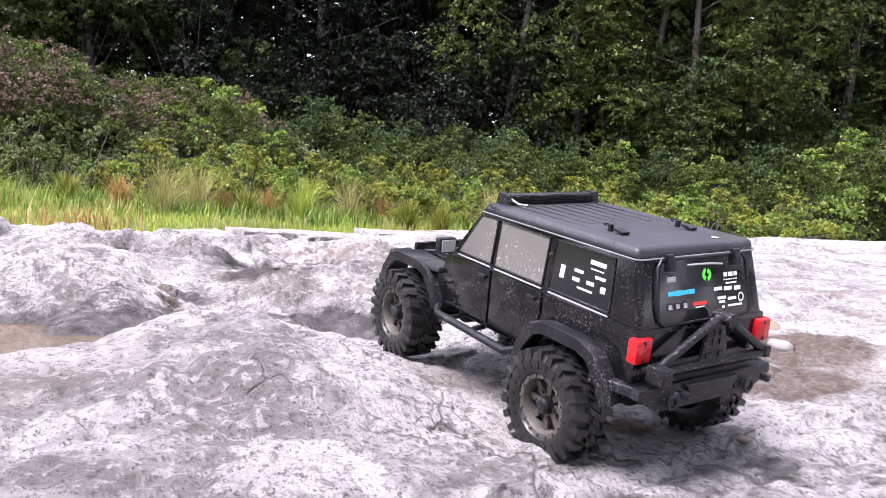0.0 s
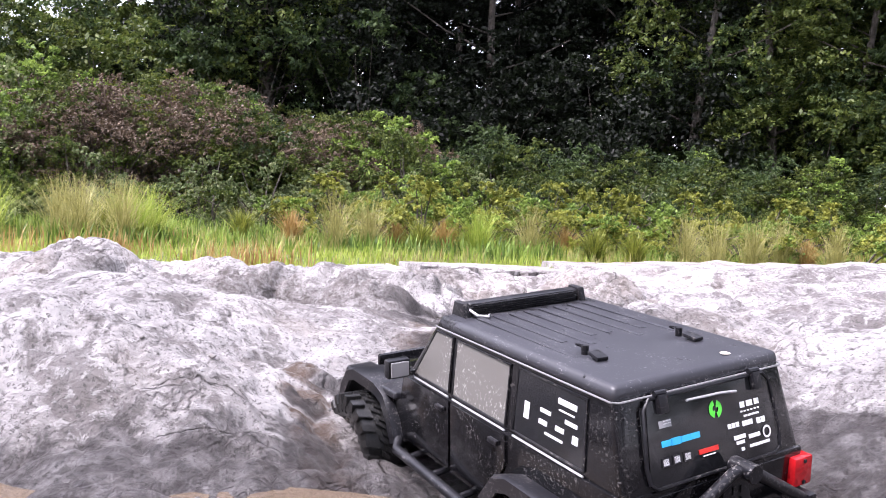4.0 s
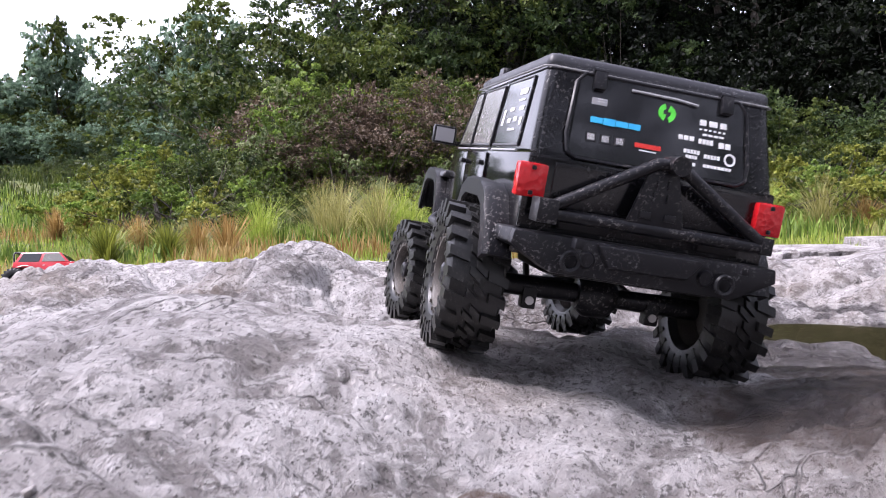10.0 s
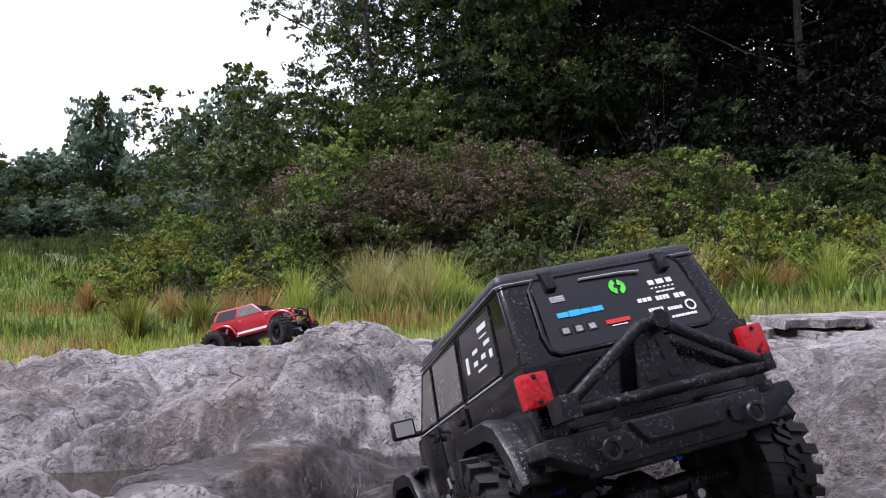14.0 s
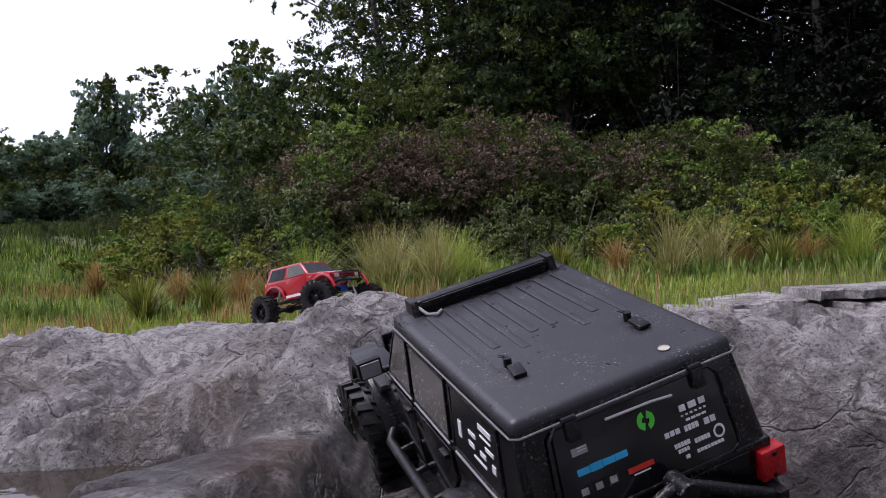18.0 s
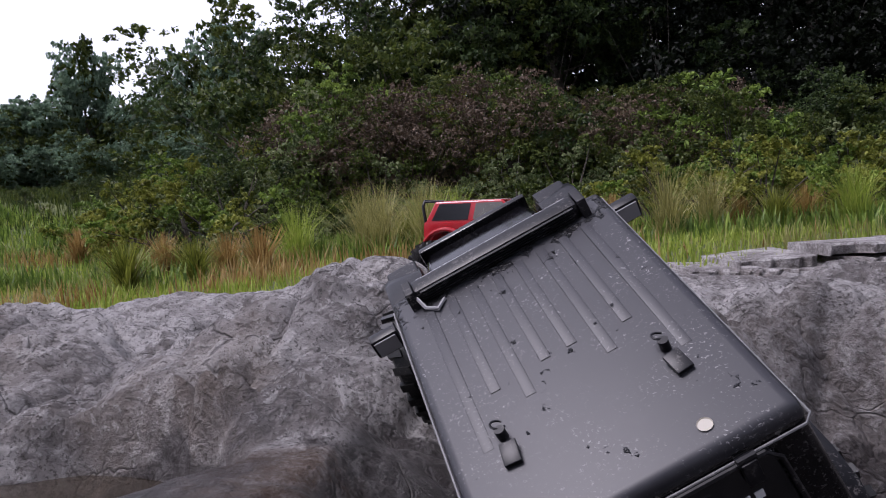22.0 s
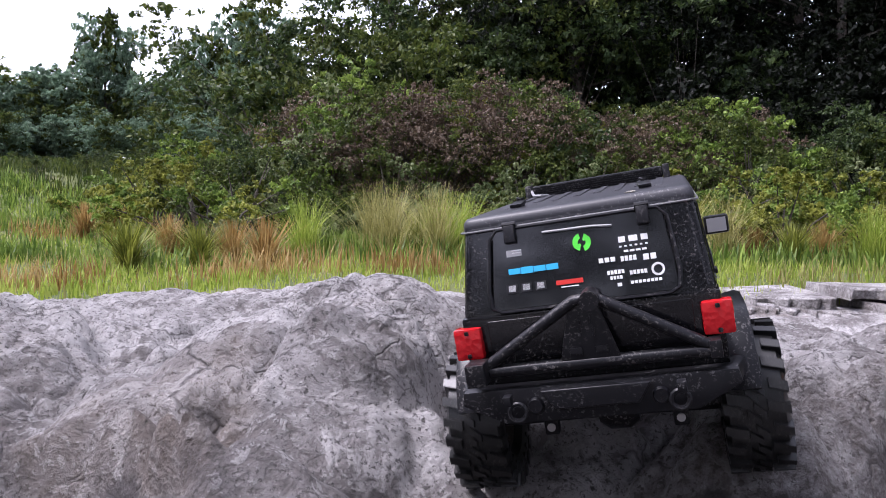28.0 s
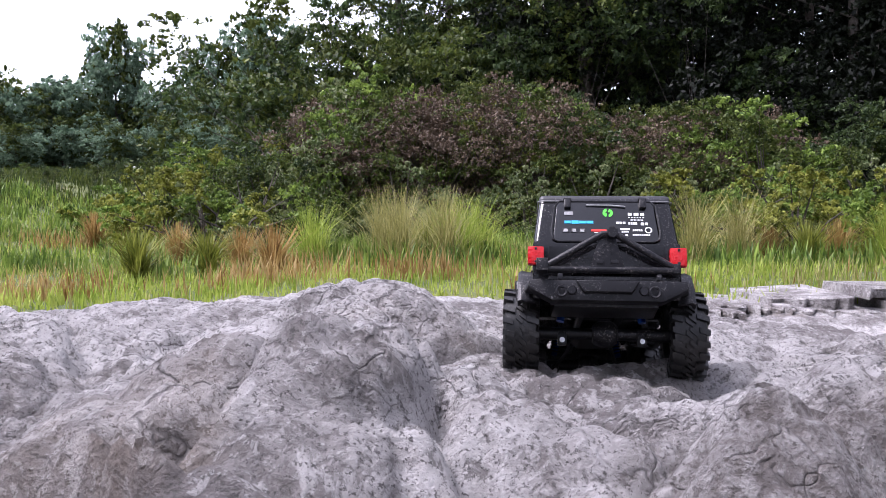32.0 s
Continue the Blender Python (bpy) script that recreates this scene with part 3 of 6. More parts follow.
    # thin steps where the beds break off
    bed = value_noise(x * 1.3 + 7, y * 1.9, 12) + 0.25 * value_noise(x * 6, y * 6, 13)
    z = z + 0.012 * smooth(0.02, 0.05, bed) * rocky
    # the bowls that hold water are worn flat
    for cx, cy, rx, ry, floor, depth in BOWLS:
        d = ((x - cx) / rx) ** 2 + ((y - cy) / ry) ** 2 + 0.5 * value_noise(x * 6, y * 6, 51) + 0.25 * value_noise(x * 19, y * 19, 52)
        z = z - (1 - smooth(0.75, 1.25, d)) * np.maximum(0.0, z - floor) * depth
    # meadow with gentle bumps, rising into a bank at the left
    z = z + (1 - rocky) * (0.05 * value_noise(x * 0.8, y * 0.8, 21) + 0.95 * smooth(-2, -9, x) * smooth(10, 24, y))
    return z


def ground_height(x, y):
    """Height of the ground where it lies."""
    return plan_height(x, np.asarray(y, float) * LONG)


def stretch(a, b, step, far_a, far_b, growth=1.16):
    """Evenly spaced inside a..b, then wider and wider out to far_a and far_b."""
    v = list(np.arange(a, b, step))
    d, p = step, b
    while p < far_b:
        v.append(p)
        d *= growth
        p += d
    v.append(far_b)
    d, p, low = step, a, []
    while p > far_a:
        d *= growth
        p -= d
        low.append(max(p, far_a))
    return np.array(low[::-1] + v)


def make_ground():
    xs = stretch(-1.25, 1.35, 0.0062, -900, 900, 1.11)
    ys = stretch(-1.1, 3.1, 0.0062, -900, 1500, 1.10)
    gx, gy = np.meshgrid(xs, ys)
    gz = ground_height(gx, gy)
    nx, ny = len(xs), len(ys)
    verts = np.stack([gx, gy, gz], -1).reshape(-1, 3)
    i = (np.arange(ny - 1)[:, None] * nx + np.arange(nx - 1)[None]).ravel()
    quads = np.stack([i, i + 1, i + nx + 1, i + nx], 1)
    me = bpy.data.meshes.new("ground")
    me.vertices.add(len(verts))
    me.vertices.foreach_set("co", verts.ravel())
    me.loops.add(quads.size)
    me.loops.foreach_set("vertex_index", quads.ravel().astype(np.int32))
    me.polygons.add(len(quads))
    me.polygons.foreach_set("loop_start", (np.arange(len(quads)) * 4).astype(np.int32))
    me.materials.append(ROCK)
    me.materials.append(MEADOW)
    c = verts[quads].mean(1)
    edge = 8.1 + 0.22 * np.maximum(0, c[:, 0] - 2) + 0.5 * value_noise(c[:, 0] * 1.2, c[:, 1] * LONG * 1.2, 31)
    me.polygons.foreach_set("material_index", (c[:, 1] * LONG > edge).astype(np.int32))
    me.polygons.foreach_set("use_smooth", np.ones(len(quads), bool))
    me.update()
    me.validate()
    return tagged(new("ground", me), "pale weathered limestone bedrock running into a grassy meadow", "ground", kind="structure")


def make_pool(name, label, mat, cx, cy, rx, ry, z, turn):
    """A pool's surface, cut off by the rock that rises round it; cy and ry as on the plan."""
    bm = bmesh.new()
    cy, ry = cy / LONG, ry / LONG
    ring = [bm.verts.new((cx + rx * math.cos(a) * math.cos(turn) - ry * math.sin(a) * math.sin(turn),
                          cy + rx * math.cos(a) * math.sin(turn) + ry * math.sin(a) * math.cos(turn), z))
            for a in np.linspace(0, 2 * math.pi, 48, endpoint=False)]
    bm.faces.new(ring)
    me = bpy.data.meshes.new(name)
    bm.to_mesh(me)
    me.materials.append(mat)
    ob = new(name, me)
    ob.visible_shadow = False
    return tagged(ob, label, "water", kind="structure")


make_ground()
make_pool("water", "shallow brown water in the trough between two rock slabs", WATER, -0.52, 0.05, 0.70, 0.42, 0.070, 0.0)
make_pool("water", "still pool in a hollow of grey rock", CLEAR_WATER, -0.64, 2.50, 0.30, 0.34, 0.0, 0.0)
make_pool("water", "small mossy puddle in the rock", MOSSY_WATER, 0.62, 2.00, 0.21, 0.24, 0.049, 0.0)
make_pool("water", "small brown puddle in a hollow of the slab", WATER, -0.40, 1.70, 0.09, 0.14, 0.098, 0.0)


# ---- building helpers ----


def finish(bm, name, mat, smooth_angle=40):
    bmesh.ops.recalc_face_normals(bm, faces=bm.faces)
    me = bpy.data.meshes.new(name)
    limit = radians(smooth_angle)
    for e in bm.edges:
        e.smooth = len(e.link_faces) == 2 and e.calc_face_angle(0) < limit
    for f in bm.faces:
        f.smooth = True
    bm.to_mesh(me)
    bm.free()
    me.materials.append(mat)
    return me


def part(name, bm, mat, parent, label="", at=None):
    """Link a bmesh, or a ready mesh, as one mesh object under a thing or a part."""
    ob = new(name, finish(bm, name, mat) if isinstance(bm, bmesh.types.BMesh) else bm)
    ob.parent = parent
    if at is not None:
        ob.matrix_basis = at
    if label:
        ob["label"] = label
    return ob


def box(cx, cy, cz, sx, sy, sz, bevel=0.0, bm=None, m=None, segs=2):
    bm = bm or bmesh.new()
    r = bmesh.ops.create_cube(bm, size=1.0)
    vs = r["verts"]
    bmesh.ops.scale(bm, vec=(sx, sy, sz), verts=vs)
    if bevel:
        es = list({e for v in vs for e in v.link_edges})
        vs = list({v for f in bmesh.ops.bevel(bm, geom=es, offset=bevel, segments=segs, profile=0.6, affect="EDGES")["faces"] for v in f.verts} | {v for v in vs if v.is_valid})
    mat = Matrix.Translation((cx, cy, cz)) @ (m or Matrix())
    bmesh.ops.transform(bm, matrix=mat, verts=vs)
    return bm


def tube(points, radius, bm=None, sides=10, caps=True):
    """A round bar along points; radius may be one number or one for each point."""
    bm = bm or bmesh.new()
    pts = [Vector([float(c) for c in p]) for p in points]
    rad = [radius] * len(pts) if isinstance(radius, (int, float)) else [float(r) for r in radius]
    rings, up = [], None
    for i, p in enumerate(pts):
        d = (pts[min(i + 1, len(pts) - 1)] - pts[max(i - 1, 0)]).normalized()
        side = d.cross(up if up is not None and abs(d.dot(up)) < 0.98 else Vector((0.31, 0.12, 0.94)))
        side.normalize()
        over = side.cross(d)
        up = over
        rings.append([bm.verts.new(p + rad[i] * (math.cos(a) * side + math.sin(a) * over)) for a in np.linspace(0, 2 * math.pi, sides, endpoint=False)])
    for a, b in zip(rings, rings[1:]):
        for j in range(sides):
            bm.faces.new((a[j], a[(j + 1) % sides], b[(j + 1) % sides], b[j]))
    if caps:
        bm.faces.new(rings[0][::-1])
        bm.faces.new(rings[-1])
    return bm


def ring(centre, axis, big, small, bm=None, n=20, sides=8, start=0.0, sweep=2 * math.pi):
    """A round bar bent into a ring or a bow."""
    a = Vector(axis).normalized()
    u = a.orthogonal().normalized()
    v = a.cross(u)
    closed = sweep > 6.2
    pts = [Vector(centre) + big * (math.cos(t) * u + math.sin(t) * v) for t in np.linspace(start, start + sweep, n)]
    return tube(pts, small, bm, sides, caps=not closed)


def prism(profile, a, b, axis="x", bm=None, bevel=0.0):
    """A flat outline pulled from a to b along an axis. axis x: outline in y, z; axis y: in x, z; axis z: in x, y."""
    bm = bm or bmesh.new()
    put = {"x": lambda p, t: (t, p[0], p[1]), "y": lambda p, t: (p[0], t, p[1]), "z": lambda p, t: (p[0], p[1], t)}[axis]
    lo, hi = [bm.verts.new(put(p, a)) for p in profile], [bm.verts.new(put(p, b)) for p in profile]
    n = len(profile)
    faces = [bm.faces.new(lo), bm.faces.new(hi[::-1])]
    for i in range(n):
        faces.append(bm.faces.new((lo[i], hi[i], hi[(i + 1) % n], lo[(i + 1) % n])))
    bmesh.ops.recalc_face_normals(bm, faces=faces)
    if bevel:
        es = list({e for f in faces for e in f.edges})
        bmesh.ops.bevel(bm, geom=es, offset=bevel, segments=2, profile=0.6, affect="EDGES")
    bmesh.ops.triangulate(bm, faces=[f for f in bm.faces if len(f.verts) > 4])
    return bm


def hull(points, bm=None, bevel=0.0):
    """The convex solid round the given corners."""
    bm = bm or bmesh.new()
    vs = [bm.verts.new(p) for p in points]
    bmesh.ops.convex_hull(bm, input=vs)
    if bevel:
        bmesh.ops.dissolve_limit(bm, angle_limit=radians(3), verts=bm.verts, edges=bm.edges)
        bmesh.ops.bevel(bm, geom=bm.edges[:], offset=bevel, segments=3, profile=0.6, affect="EDGES")
    return bm


def turned(profile, n=48, axis="x", bm=None):
    """A body of revolution: profile of (along, radius) turned round an axis."""
    bm = bm or bmesh.new()
    rings = []
    for t in np.linspace(0, 2 * math.pi, n, endpoint=False):
        c, s = math.cos(t), math.sin(t)
        rings.append([bm.verts.new((a, r * c, r * s) if axis == "x" else (r * c, a, r * s)) for a, r in profile])
    for i in range(n):
        a, b = rings[i], rings[(i + 1) % n]
        for j in range(len(profile) - 1):
            bm.faces.new((a[j], a[j + 1], b[j + 1], b[j]))
    return bm


def thing(name, label, category, group="", at=None):
    ob = new(name)
    ob.empty_display_size = 0.1
    if at is not None:
        ob.matrix_basis = at
    return tagged(ob, label, category, group)


# ---- wheels ----


def tyre_mesh(radius, width, lugs, mat, name="tyre"):
    """A knobbly off-road tyre: round carcass, paired shoulder lugs and staggered centre blocks."""
    w, r = width / 2, radius
    d = 0.075 * r
    prof = [(-0.62 * w, 0.50 * r), (-0.90 * w, 0.58 * r), (-w, 0.72 * r), (-0.97 * w, 0.84 * r), (-0.84 * w, r - d), (0, r - 0.8 * d),
            (0.84 * w, r - d), (0.97 * w, 0.84 * r), (w, 0.72 * r), (0.90 * w, 0.58 * r), (0.62 * w, 0.50 * r)]
    bm = turned(prof, 56)
    rnd = random.Random(4)

    def block(a, x0, x1, half, low, high, skew):
        """A lug from x0 to x1 across the tread, tapering outward."""
        vs = []
        for rr, k in ((low, 1.0), (high, 0.78)):
            for x, sx in ((x0, -1), (x1, 1)):
                for s in (-1, 1):
                    t = a + k * s * half + skew * (x / w)
                    xx = (x0 + x1) / 2 + (x - (x0 + x1) / 2) * (0.9 if k < 1 else 1.0)
                    vs.append(bm.verts.new((xx, rr * math.cos(t), rr * math.sin(t))))
        for q in ((0, 1, 3, 2), (4, 6, 7, 5), (0, 2, 6, 4), (1, 5, 7, 3), (0, 4, 5, 1), (2, 3, 7, 6)):
            bm.faces.new([vs[i] for i in q])

    step = 2 * math.pi / lugs
    for i in range(lugs):
        a = i * step
        j = rnd.uniform(-0.05, 0.05) * step
        long = 0.30 if i % 2 else 0.42
        block(a + j, -1.03 * w, -long * w, 0.27 * step, 0.82 * r, r, 0.10)
        block(a + 0.5 * step + j, long * w, 1.03 * w, 0.27 * step, 0.82 * r, r, 0.10)
        block(a + 0.22 * step, -0.30 * w, 0.10 * w, 0.20 * step, 0.90 * r, 0.995 * r, 0.30)
        block(a + 0.72 * step, -0.10 * w, 0.30 * w, 0.20 * step, 0.90 * r, 0.995 * r, 0.30)
        # sidewall ribs
        block(a + 0.5 * step, -1.02 * w, -0.9 * w, 0.13 * step, 0.66 * r, 0.80 * r, 0.0)
        block(a, 0.9 * w, 1.02 * w, 0.13 * step, 0.66 * r, 0.80 * r, 0.0)
    return finish(bm, name, mat, 30)


def rim_mesh(radius, width, mat, name="rim"):
    """A dished beadlock rim with spokes, seen from its outer side at +x."""
    w, r = width / 2, radius * 0.56
    bm = turned([(-0.62 * w, r), (-0.62 * w, 0.9 * r), (0.1 * w, 0.82 * r), (0.15 * w, 0.30 * r), (0.15 * w, 0.0)], 40)
    turned([(0.72 * w, 1.06 * r), (0.80 * w, 1.0 * r), (0.80 * w, 0.86 * r), (0.62 * w, 0.80 * r), (0.1 * w, 0.80 * r)], 40, bm=bm)
    for i in range(8):
        a = i * math.pi / 4
        m = Matrix.Rotation(a, 4, "X")
        box(0, 0, 0, 0.20 * w, 0.20 * r, 0.56 * r, 0, bm, Matrix.Translation((0.30 * w, 0, 0)) @ m @ Matrix.Translation((0, 0, 0.55 * r)))
    for i in range(16):
        a = i * math.pi / 8
        box(0, 0, 0, 0.10 * w, 0.085 * r, 0.085 * r, 0, bm, Matrix.Translation((0.82 * w, 0.93 * r * math.cos(a), 0.93 * r * math.sin(a))))
    return finish(bm, name, mat, 30)


def hub_mesh(radius, width, mat):
    bm = turned([(0.15 * width, 0.17 * radius), (0.36 * width, 0.15 * radius), (0.40 * width, 0.10 * radius), (0.40 * width, 0.0)], 18)
    for i in range(6):
        a = i * math.pi / 3
        box(0, 0, 0, 0.05 * width, 0.05 * radius, 0.05 * radius, 0, bm, Matrix.Translation((0.27 * width, 0.23 * radius * math.cos(a), 0.23 * radius * math.sin(a))))
    return finish(bm, "hub", mat, 30)


def add_wheels(owner, radius, width, track, base, tyre_mat, rim_mat, lugs, narrow=0.0):
    """Four wheels under a vehicle; returns them as (wheel, side, y)."""
    tyre, rim, hub = tyre_mesh(radius, width, lugs, tyre_mat), rim_mesh(radius, width, rim_mat, "wheel"), hub_mesh(radius, width, STEEL)
    out = []
    for y in (base / 2, -base / 2):
        for side in (-1, 1):
            w = part("wheel", rim, None, owner)
            w.matrix_basis = pose(side * (track / 2 - (narrow if y > 0 else 0)), y, radius - 0.003, 0, 0, 180 if side < 0 else 0)
            part("tyre", tyre, None, w, "black knobbly rubber tyre")
            part("hub", hub, None, w)
            out.append((w, side, y))
    return out


# ---- the black crawler: a tenth-scale model off-roader ----
# it faces +y; z = 0 is the ground under its wheels
TYRE_R, TYRE_W, TRACK, BASE = 0.0585, 0.046, 0.212, 0.308


def arch(y0, z0, r, a0, a1, n=9):
    return [(y0 + r * math.cos(radians(a)), z0 + r * math.sin(radians(a))) for a in np.linspace(a0, a1, n)]


def plate(name, mat, parent, outline, x, thick, label="", side=1):
    """A thin panel on the car's flank: outline in y, z."""
    return part(name, prism(outline, side * x, side * (x + thick), "x", bevel=min(thick * 0.3, 0.0012)), mat, parent, label)


def flare_mesh(y0, side, tuck=0.0, root=0.084):
    """A wide wheel-arch flare: a bent strip that stands out from the flank and turns down at its rim."""
    bm = bmesh.new()
    xs = [(root, 0.0), (0.096, 0.003), (0.100, 0.001), (0.100, -0.011), (0.0975, -0.011), (0.0945, -0.002), (root, -0.005)]
    path = [(y0 - 0.072, 0.078), (y0 - 0.064, 0.098), (y0 - 0.046, 0.120), (y0 - 0.025, 0.127), (y0 + 0.028, 0.127), (y0 + 0.047, 0.120), (y0 + 0.064, 0.098), (y0 + 0.070, 0.080)]
    rows = []
    for i, (y, z) in enumerate(path):
        a, b = Vector(path[max(i - 1, 0)]), Vector(path[min(i + 1, len(path) - 1)])
        t = (b - a).normalized()
        n = Vector((-t.y, t.x))
        rows.append([bm.verts.new((side * (x - tuck * (x > 0.09)), y + n.x * o, z + n.y * o)) for x, o in xs])
    for a, b in zip(rows, rows[1:]):
        for j in range(len(xs)):
            k = (j + 1) % len(xs)
            bm.faces.new((a[j], a[k], b[k], b[j]))
    bm.faces.new(rows[0])
    bm.faces.new(rows[-1][::-1])
    return bm


SCUFFED = paint_material("scuffed_grey_edge", (0.16, 0.16, 0.165), 0.5, (0.5, 0.49, 0.48), amount=0.8, scale=40)
CHIP = material("bare_beige_plastic", 0.6, 0, (0.45, 0.42, 0.36))


def make_crawler():
    car = thing("model_crawler", "muddy black model off-road wagon with big knobbly tyres driving over rock", "model car")
    # tub: flanks with the wheel arches cut out
    low = 0.082
    tub = [(-0.236, 0.10), (-0.225, low)] + arch(-0.157, 0.062, 0.062, 160, 20)[0:] + [(-0.09, low), (0.075, low)] + arch(0.157, 0.062, 0.060, 160, 90)[0:] + [(0.157, 0.118), (0.088, 0.124), (0.079, 0.153), (-0.238, 0.153)]
    body = part("body", prism(tub, -0.088, 0.088, "x", bevel=0.0025), BLACK, car)
    # hard top cabin, leaning inward, windscreen raked
    shell = []
    for s in (-1, 1):
        shell += [(s * 0.087, -0.237, 0.150), (s * 0.087, 0.076, 0.150), (s * 0.080, 0.022, 0.219), (s * 0.080, -0.217, 0.220)]
    part("cabin", hull(shell, bevel=0.006), BLACK, car)
    # roof skin with long pressed ribs
    roof = part("roof", hull([(s * x, y, z) for s in (-1, 1) for x, y, z in ((0.0815, -0.2185, 0.2125), (0.0815, 0.0235, 0.2105), (0.0805, -0.2165, 0.2250), (0.0805, 0.0205, 0.2230))], bevel=0.006), ROOF, car, "smooth black ribbed roof with water drops")
    for i in range(8):
        x, tail = -0.058 + i * 0.0166, (-0.150, -0.112, -0.128, -0.108, -0.108, -0.128, -0.112, -0.150)[i]
        part("roof_rib", box(x, (tail - 0.012) / 2, 0.2242, 0.0064, abs(tail) - 0.012, 0.0009, 0.00042), ROOF, roof)
    edge = [(0.0826, 0.022, 0.2125), (0.0826, -0.216, 0.2145), (0.078, -0.2203, 0.2147), (-0.078, -0.2203, 0.2147), (-0.0826, -0.216, 0.2145), (-0.0826, 0.022, 0.2125)]
    part("roof_edge", tube(edge, 0.0008, sides=6), SCUFFED, roof, "pale scuffed edge round the roof")
    # bonnet, grille, wings
    part("bonnet", hull([(s * x, y, z) for s in (-1, 1) for x, y, z in ((0.066, 0.076, 0.112), (0.066, 0.076, 0.149), (0.054, 0.208, 0.112), (0.052, 0.205, 0.132), (0.058, 0.14, 0.146))], bevel=0.005), BLACK, car)
    grille = part("grille", box(0, 0.208, 0.114, 0.112, 0.008, 0.05, 0.003), BLACK, car)
    for i in range(7):
        part("grille_slot", box(-0.03 + 0.01 * i, 0.2125, 0.116, 0.005, 0.002, 0.03, 0.0008), PLASTIC, grille)
    for s in (-1, 1):
        part("headlight", box(s * 0.043, 0.213, 0.119, 0.022, 0.006, 0.022, 0.006, segs=3), LAMP, car)
        part("wing", hull([(s * x, y, z) for x, y, z in ((0.06, 0.085, 0.122), (0.090, 0.085, 0.122), (0.06, 0.212, 0.118), (0.090, 0.212, 0.118), (0.06, 0.085, 0.129), (0.088, 0.088, 0.129), (0.06, 0.210, 0.124), (0.088, 0.210, 0.124))], bevel=0.002), PLASTIC, car)
    # windscreen
    part("windscreen", hull([(s * x, y, z) for s in (-1, 1) for x, y, z in ((0.074, 0.0765, 0.157), (0.068, 0.0325, 0.211), (0.074, 0.0735, 0.157), (0.068, 0.0295, 0.211))]), GLASS, car)
    # doors and windows on both flanks
    for s in (-1, 1):
        fd = plate("front_door", BLACK, car, [(-0.012, 0.088), (0.068, 0.088), (0.068, 0.151), (-0.012, 0.151)], 0.0882, 0.0018, side=s)
        part("door_handle", box(s * 0.0915, 0.0, 0.142, 0.004, 0.013, 0.0045, 0.0012), PLASTIC, fd)
        rd = plate("rear_door", BLACK, car, [(-0.102, 0.151), (-0.102, 0.125), (-0.088, 0.105), (-0.080, 0.088), (-0.016, 0.088), (-0.016, 0.151)], 0.0882, 0.0018, side=s)
        part("door_handle", box(s * 0.0915, -0.088, 0.142, 0.004, 0.013, 0.0045, 0.0012), PLASTIC, rd)

        def pane(name, y0, y1, z0, z1, mat, cut0=0.0, cut1=0.0, label=""):
            """A window on the leaning flank, framed by a thin raised seal."""
            def at(y, z, o):
                f = (z - 0.150) / 0.069
                return (s * (0.0870 - 0.0070 * f + o), y, z)
            cor = [(y0, z0), (y1, z0), (y1 - cut1, z1), (y0 + cut0, z1)]
            p = part(name, hull([at(y, z, o) for y, z in cor for o in (-0.002, 0.0010)]), mat, car, label)
            part("window_trim", tube([at(y0, z0 - 0.004, 0.001), at(y1, z0 - 0.004, 0.001)], 0.0010, sides=5), GREY, p, "scuffed grey edge under the window")
            part("window_seal", tube([at(y, z, 0.0008) for y, z in cor + cor[:1]], 0.0011, sides=5, caps=False), PLASTIC, p)
            return p

        pane("front_window", -0.008, 0.056, 0.158, 0.208, LIT_DUSTY_GLASS, 0.0, 0.034)
        pane("rear_window", -0.098, -0.016, 0.158, 0.208, LIT_DUSTY_GLASS)
        q = pane("quarter_window", -0.196, -0.110, 0.158, 0.209, GLASS, 0.004, 0.0, "dark quarter window with white stickers")
        for dy, dz, w, h in ((-0.172, 0.199, 0.034, 0.007), (-0.172, 0.1925, 0.028, 0.002), (-0.178, 0.186, 0.022, 0.005), (-0.148, 0.186, 0.020, 0.005), (-0.166, 0.178, 0.016, 0.006),
                             (-0.146, 0.177, 0.016, 0.006), (-0.184, 0.176, 0.010, 0.010), (-0.160, 0.170, 0.034, 0.003), (-0.125, 0.180, 0.010, 0.022)):
            f = (dz - 0.150) / 0.069
            part("sticker", box(s * (0.0882 - 0.0070 * f), dy, dz, 0.0006, w * 0.62, h * 0.6, 0.0, m=Matrix.Rotation(s * -0.101, 4, "Y")), WHITE, q)
        part("flare", flare_mesh(-BASE / 2, s), PLASTIC, car, "satin black plastic wheel-arch flare")
        part("flare", flare_mesh(BASE / 2, s, 0.007, 0.062), PLASTIC, car, "satin black plastic wheel-arch flare")
        slider = part("rock_slider", tube([(s * 0.084, 0.088, 0.084), (s * 0.094, 0.074, 0.075), (s * 0.096, -0.065, 0.075), (s * 0.084, -0.088, 0.084)], 0.0048), STEEL, car)
        for y in (-0.045, 0.005, 0.05):
            part("slider_strut", tube([(s * 0.096, y, 0.075), (s * 0.07, y, 0.078)], 0.0032, sides=8), STEEL, slider)
        mir = part("mirror", box(s * 0.0985, 0.060, 0.165, 0.022, 0.011, 0.019, 0.003), PLASTIC, car)
        part("mirror_arm", box(s * 0.087, 0.060, 0.158, 0.014, 0.006, 0.005, 0.001), PLASTIC, mir)
        part("mirror_glass", box(s * 0.0985, 0.054, 0.165, 0.017, 0.0012, 0.014), GREY, mir)
        tl = part("tail_light", box(s * 0.0845, -0.2375, 0.1345, 0.0195, 0.012, 0.0235, 0.0022), TAIL, car, "red plastic tail light")
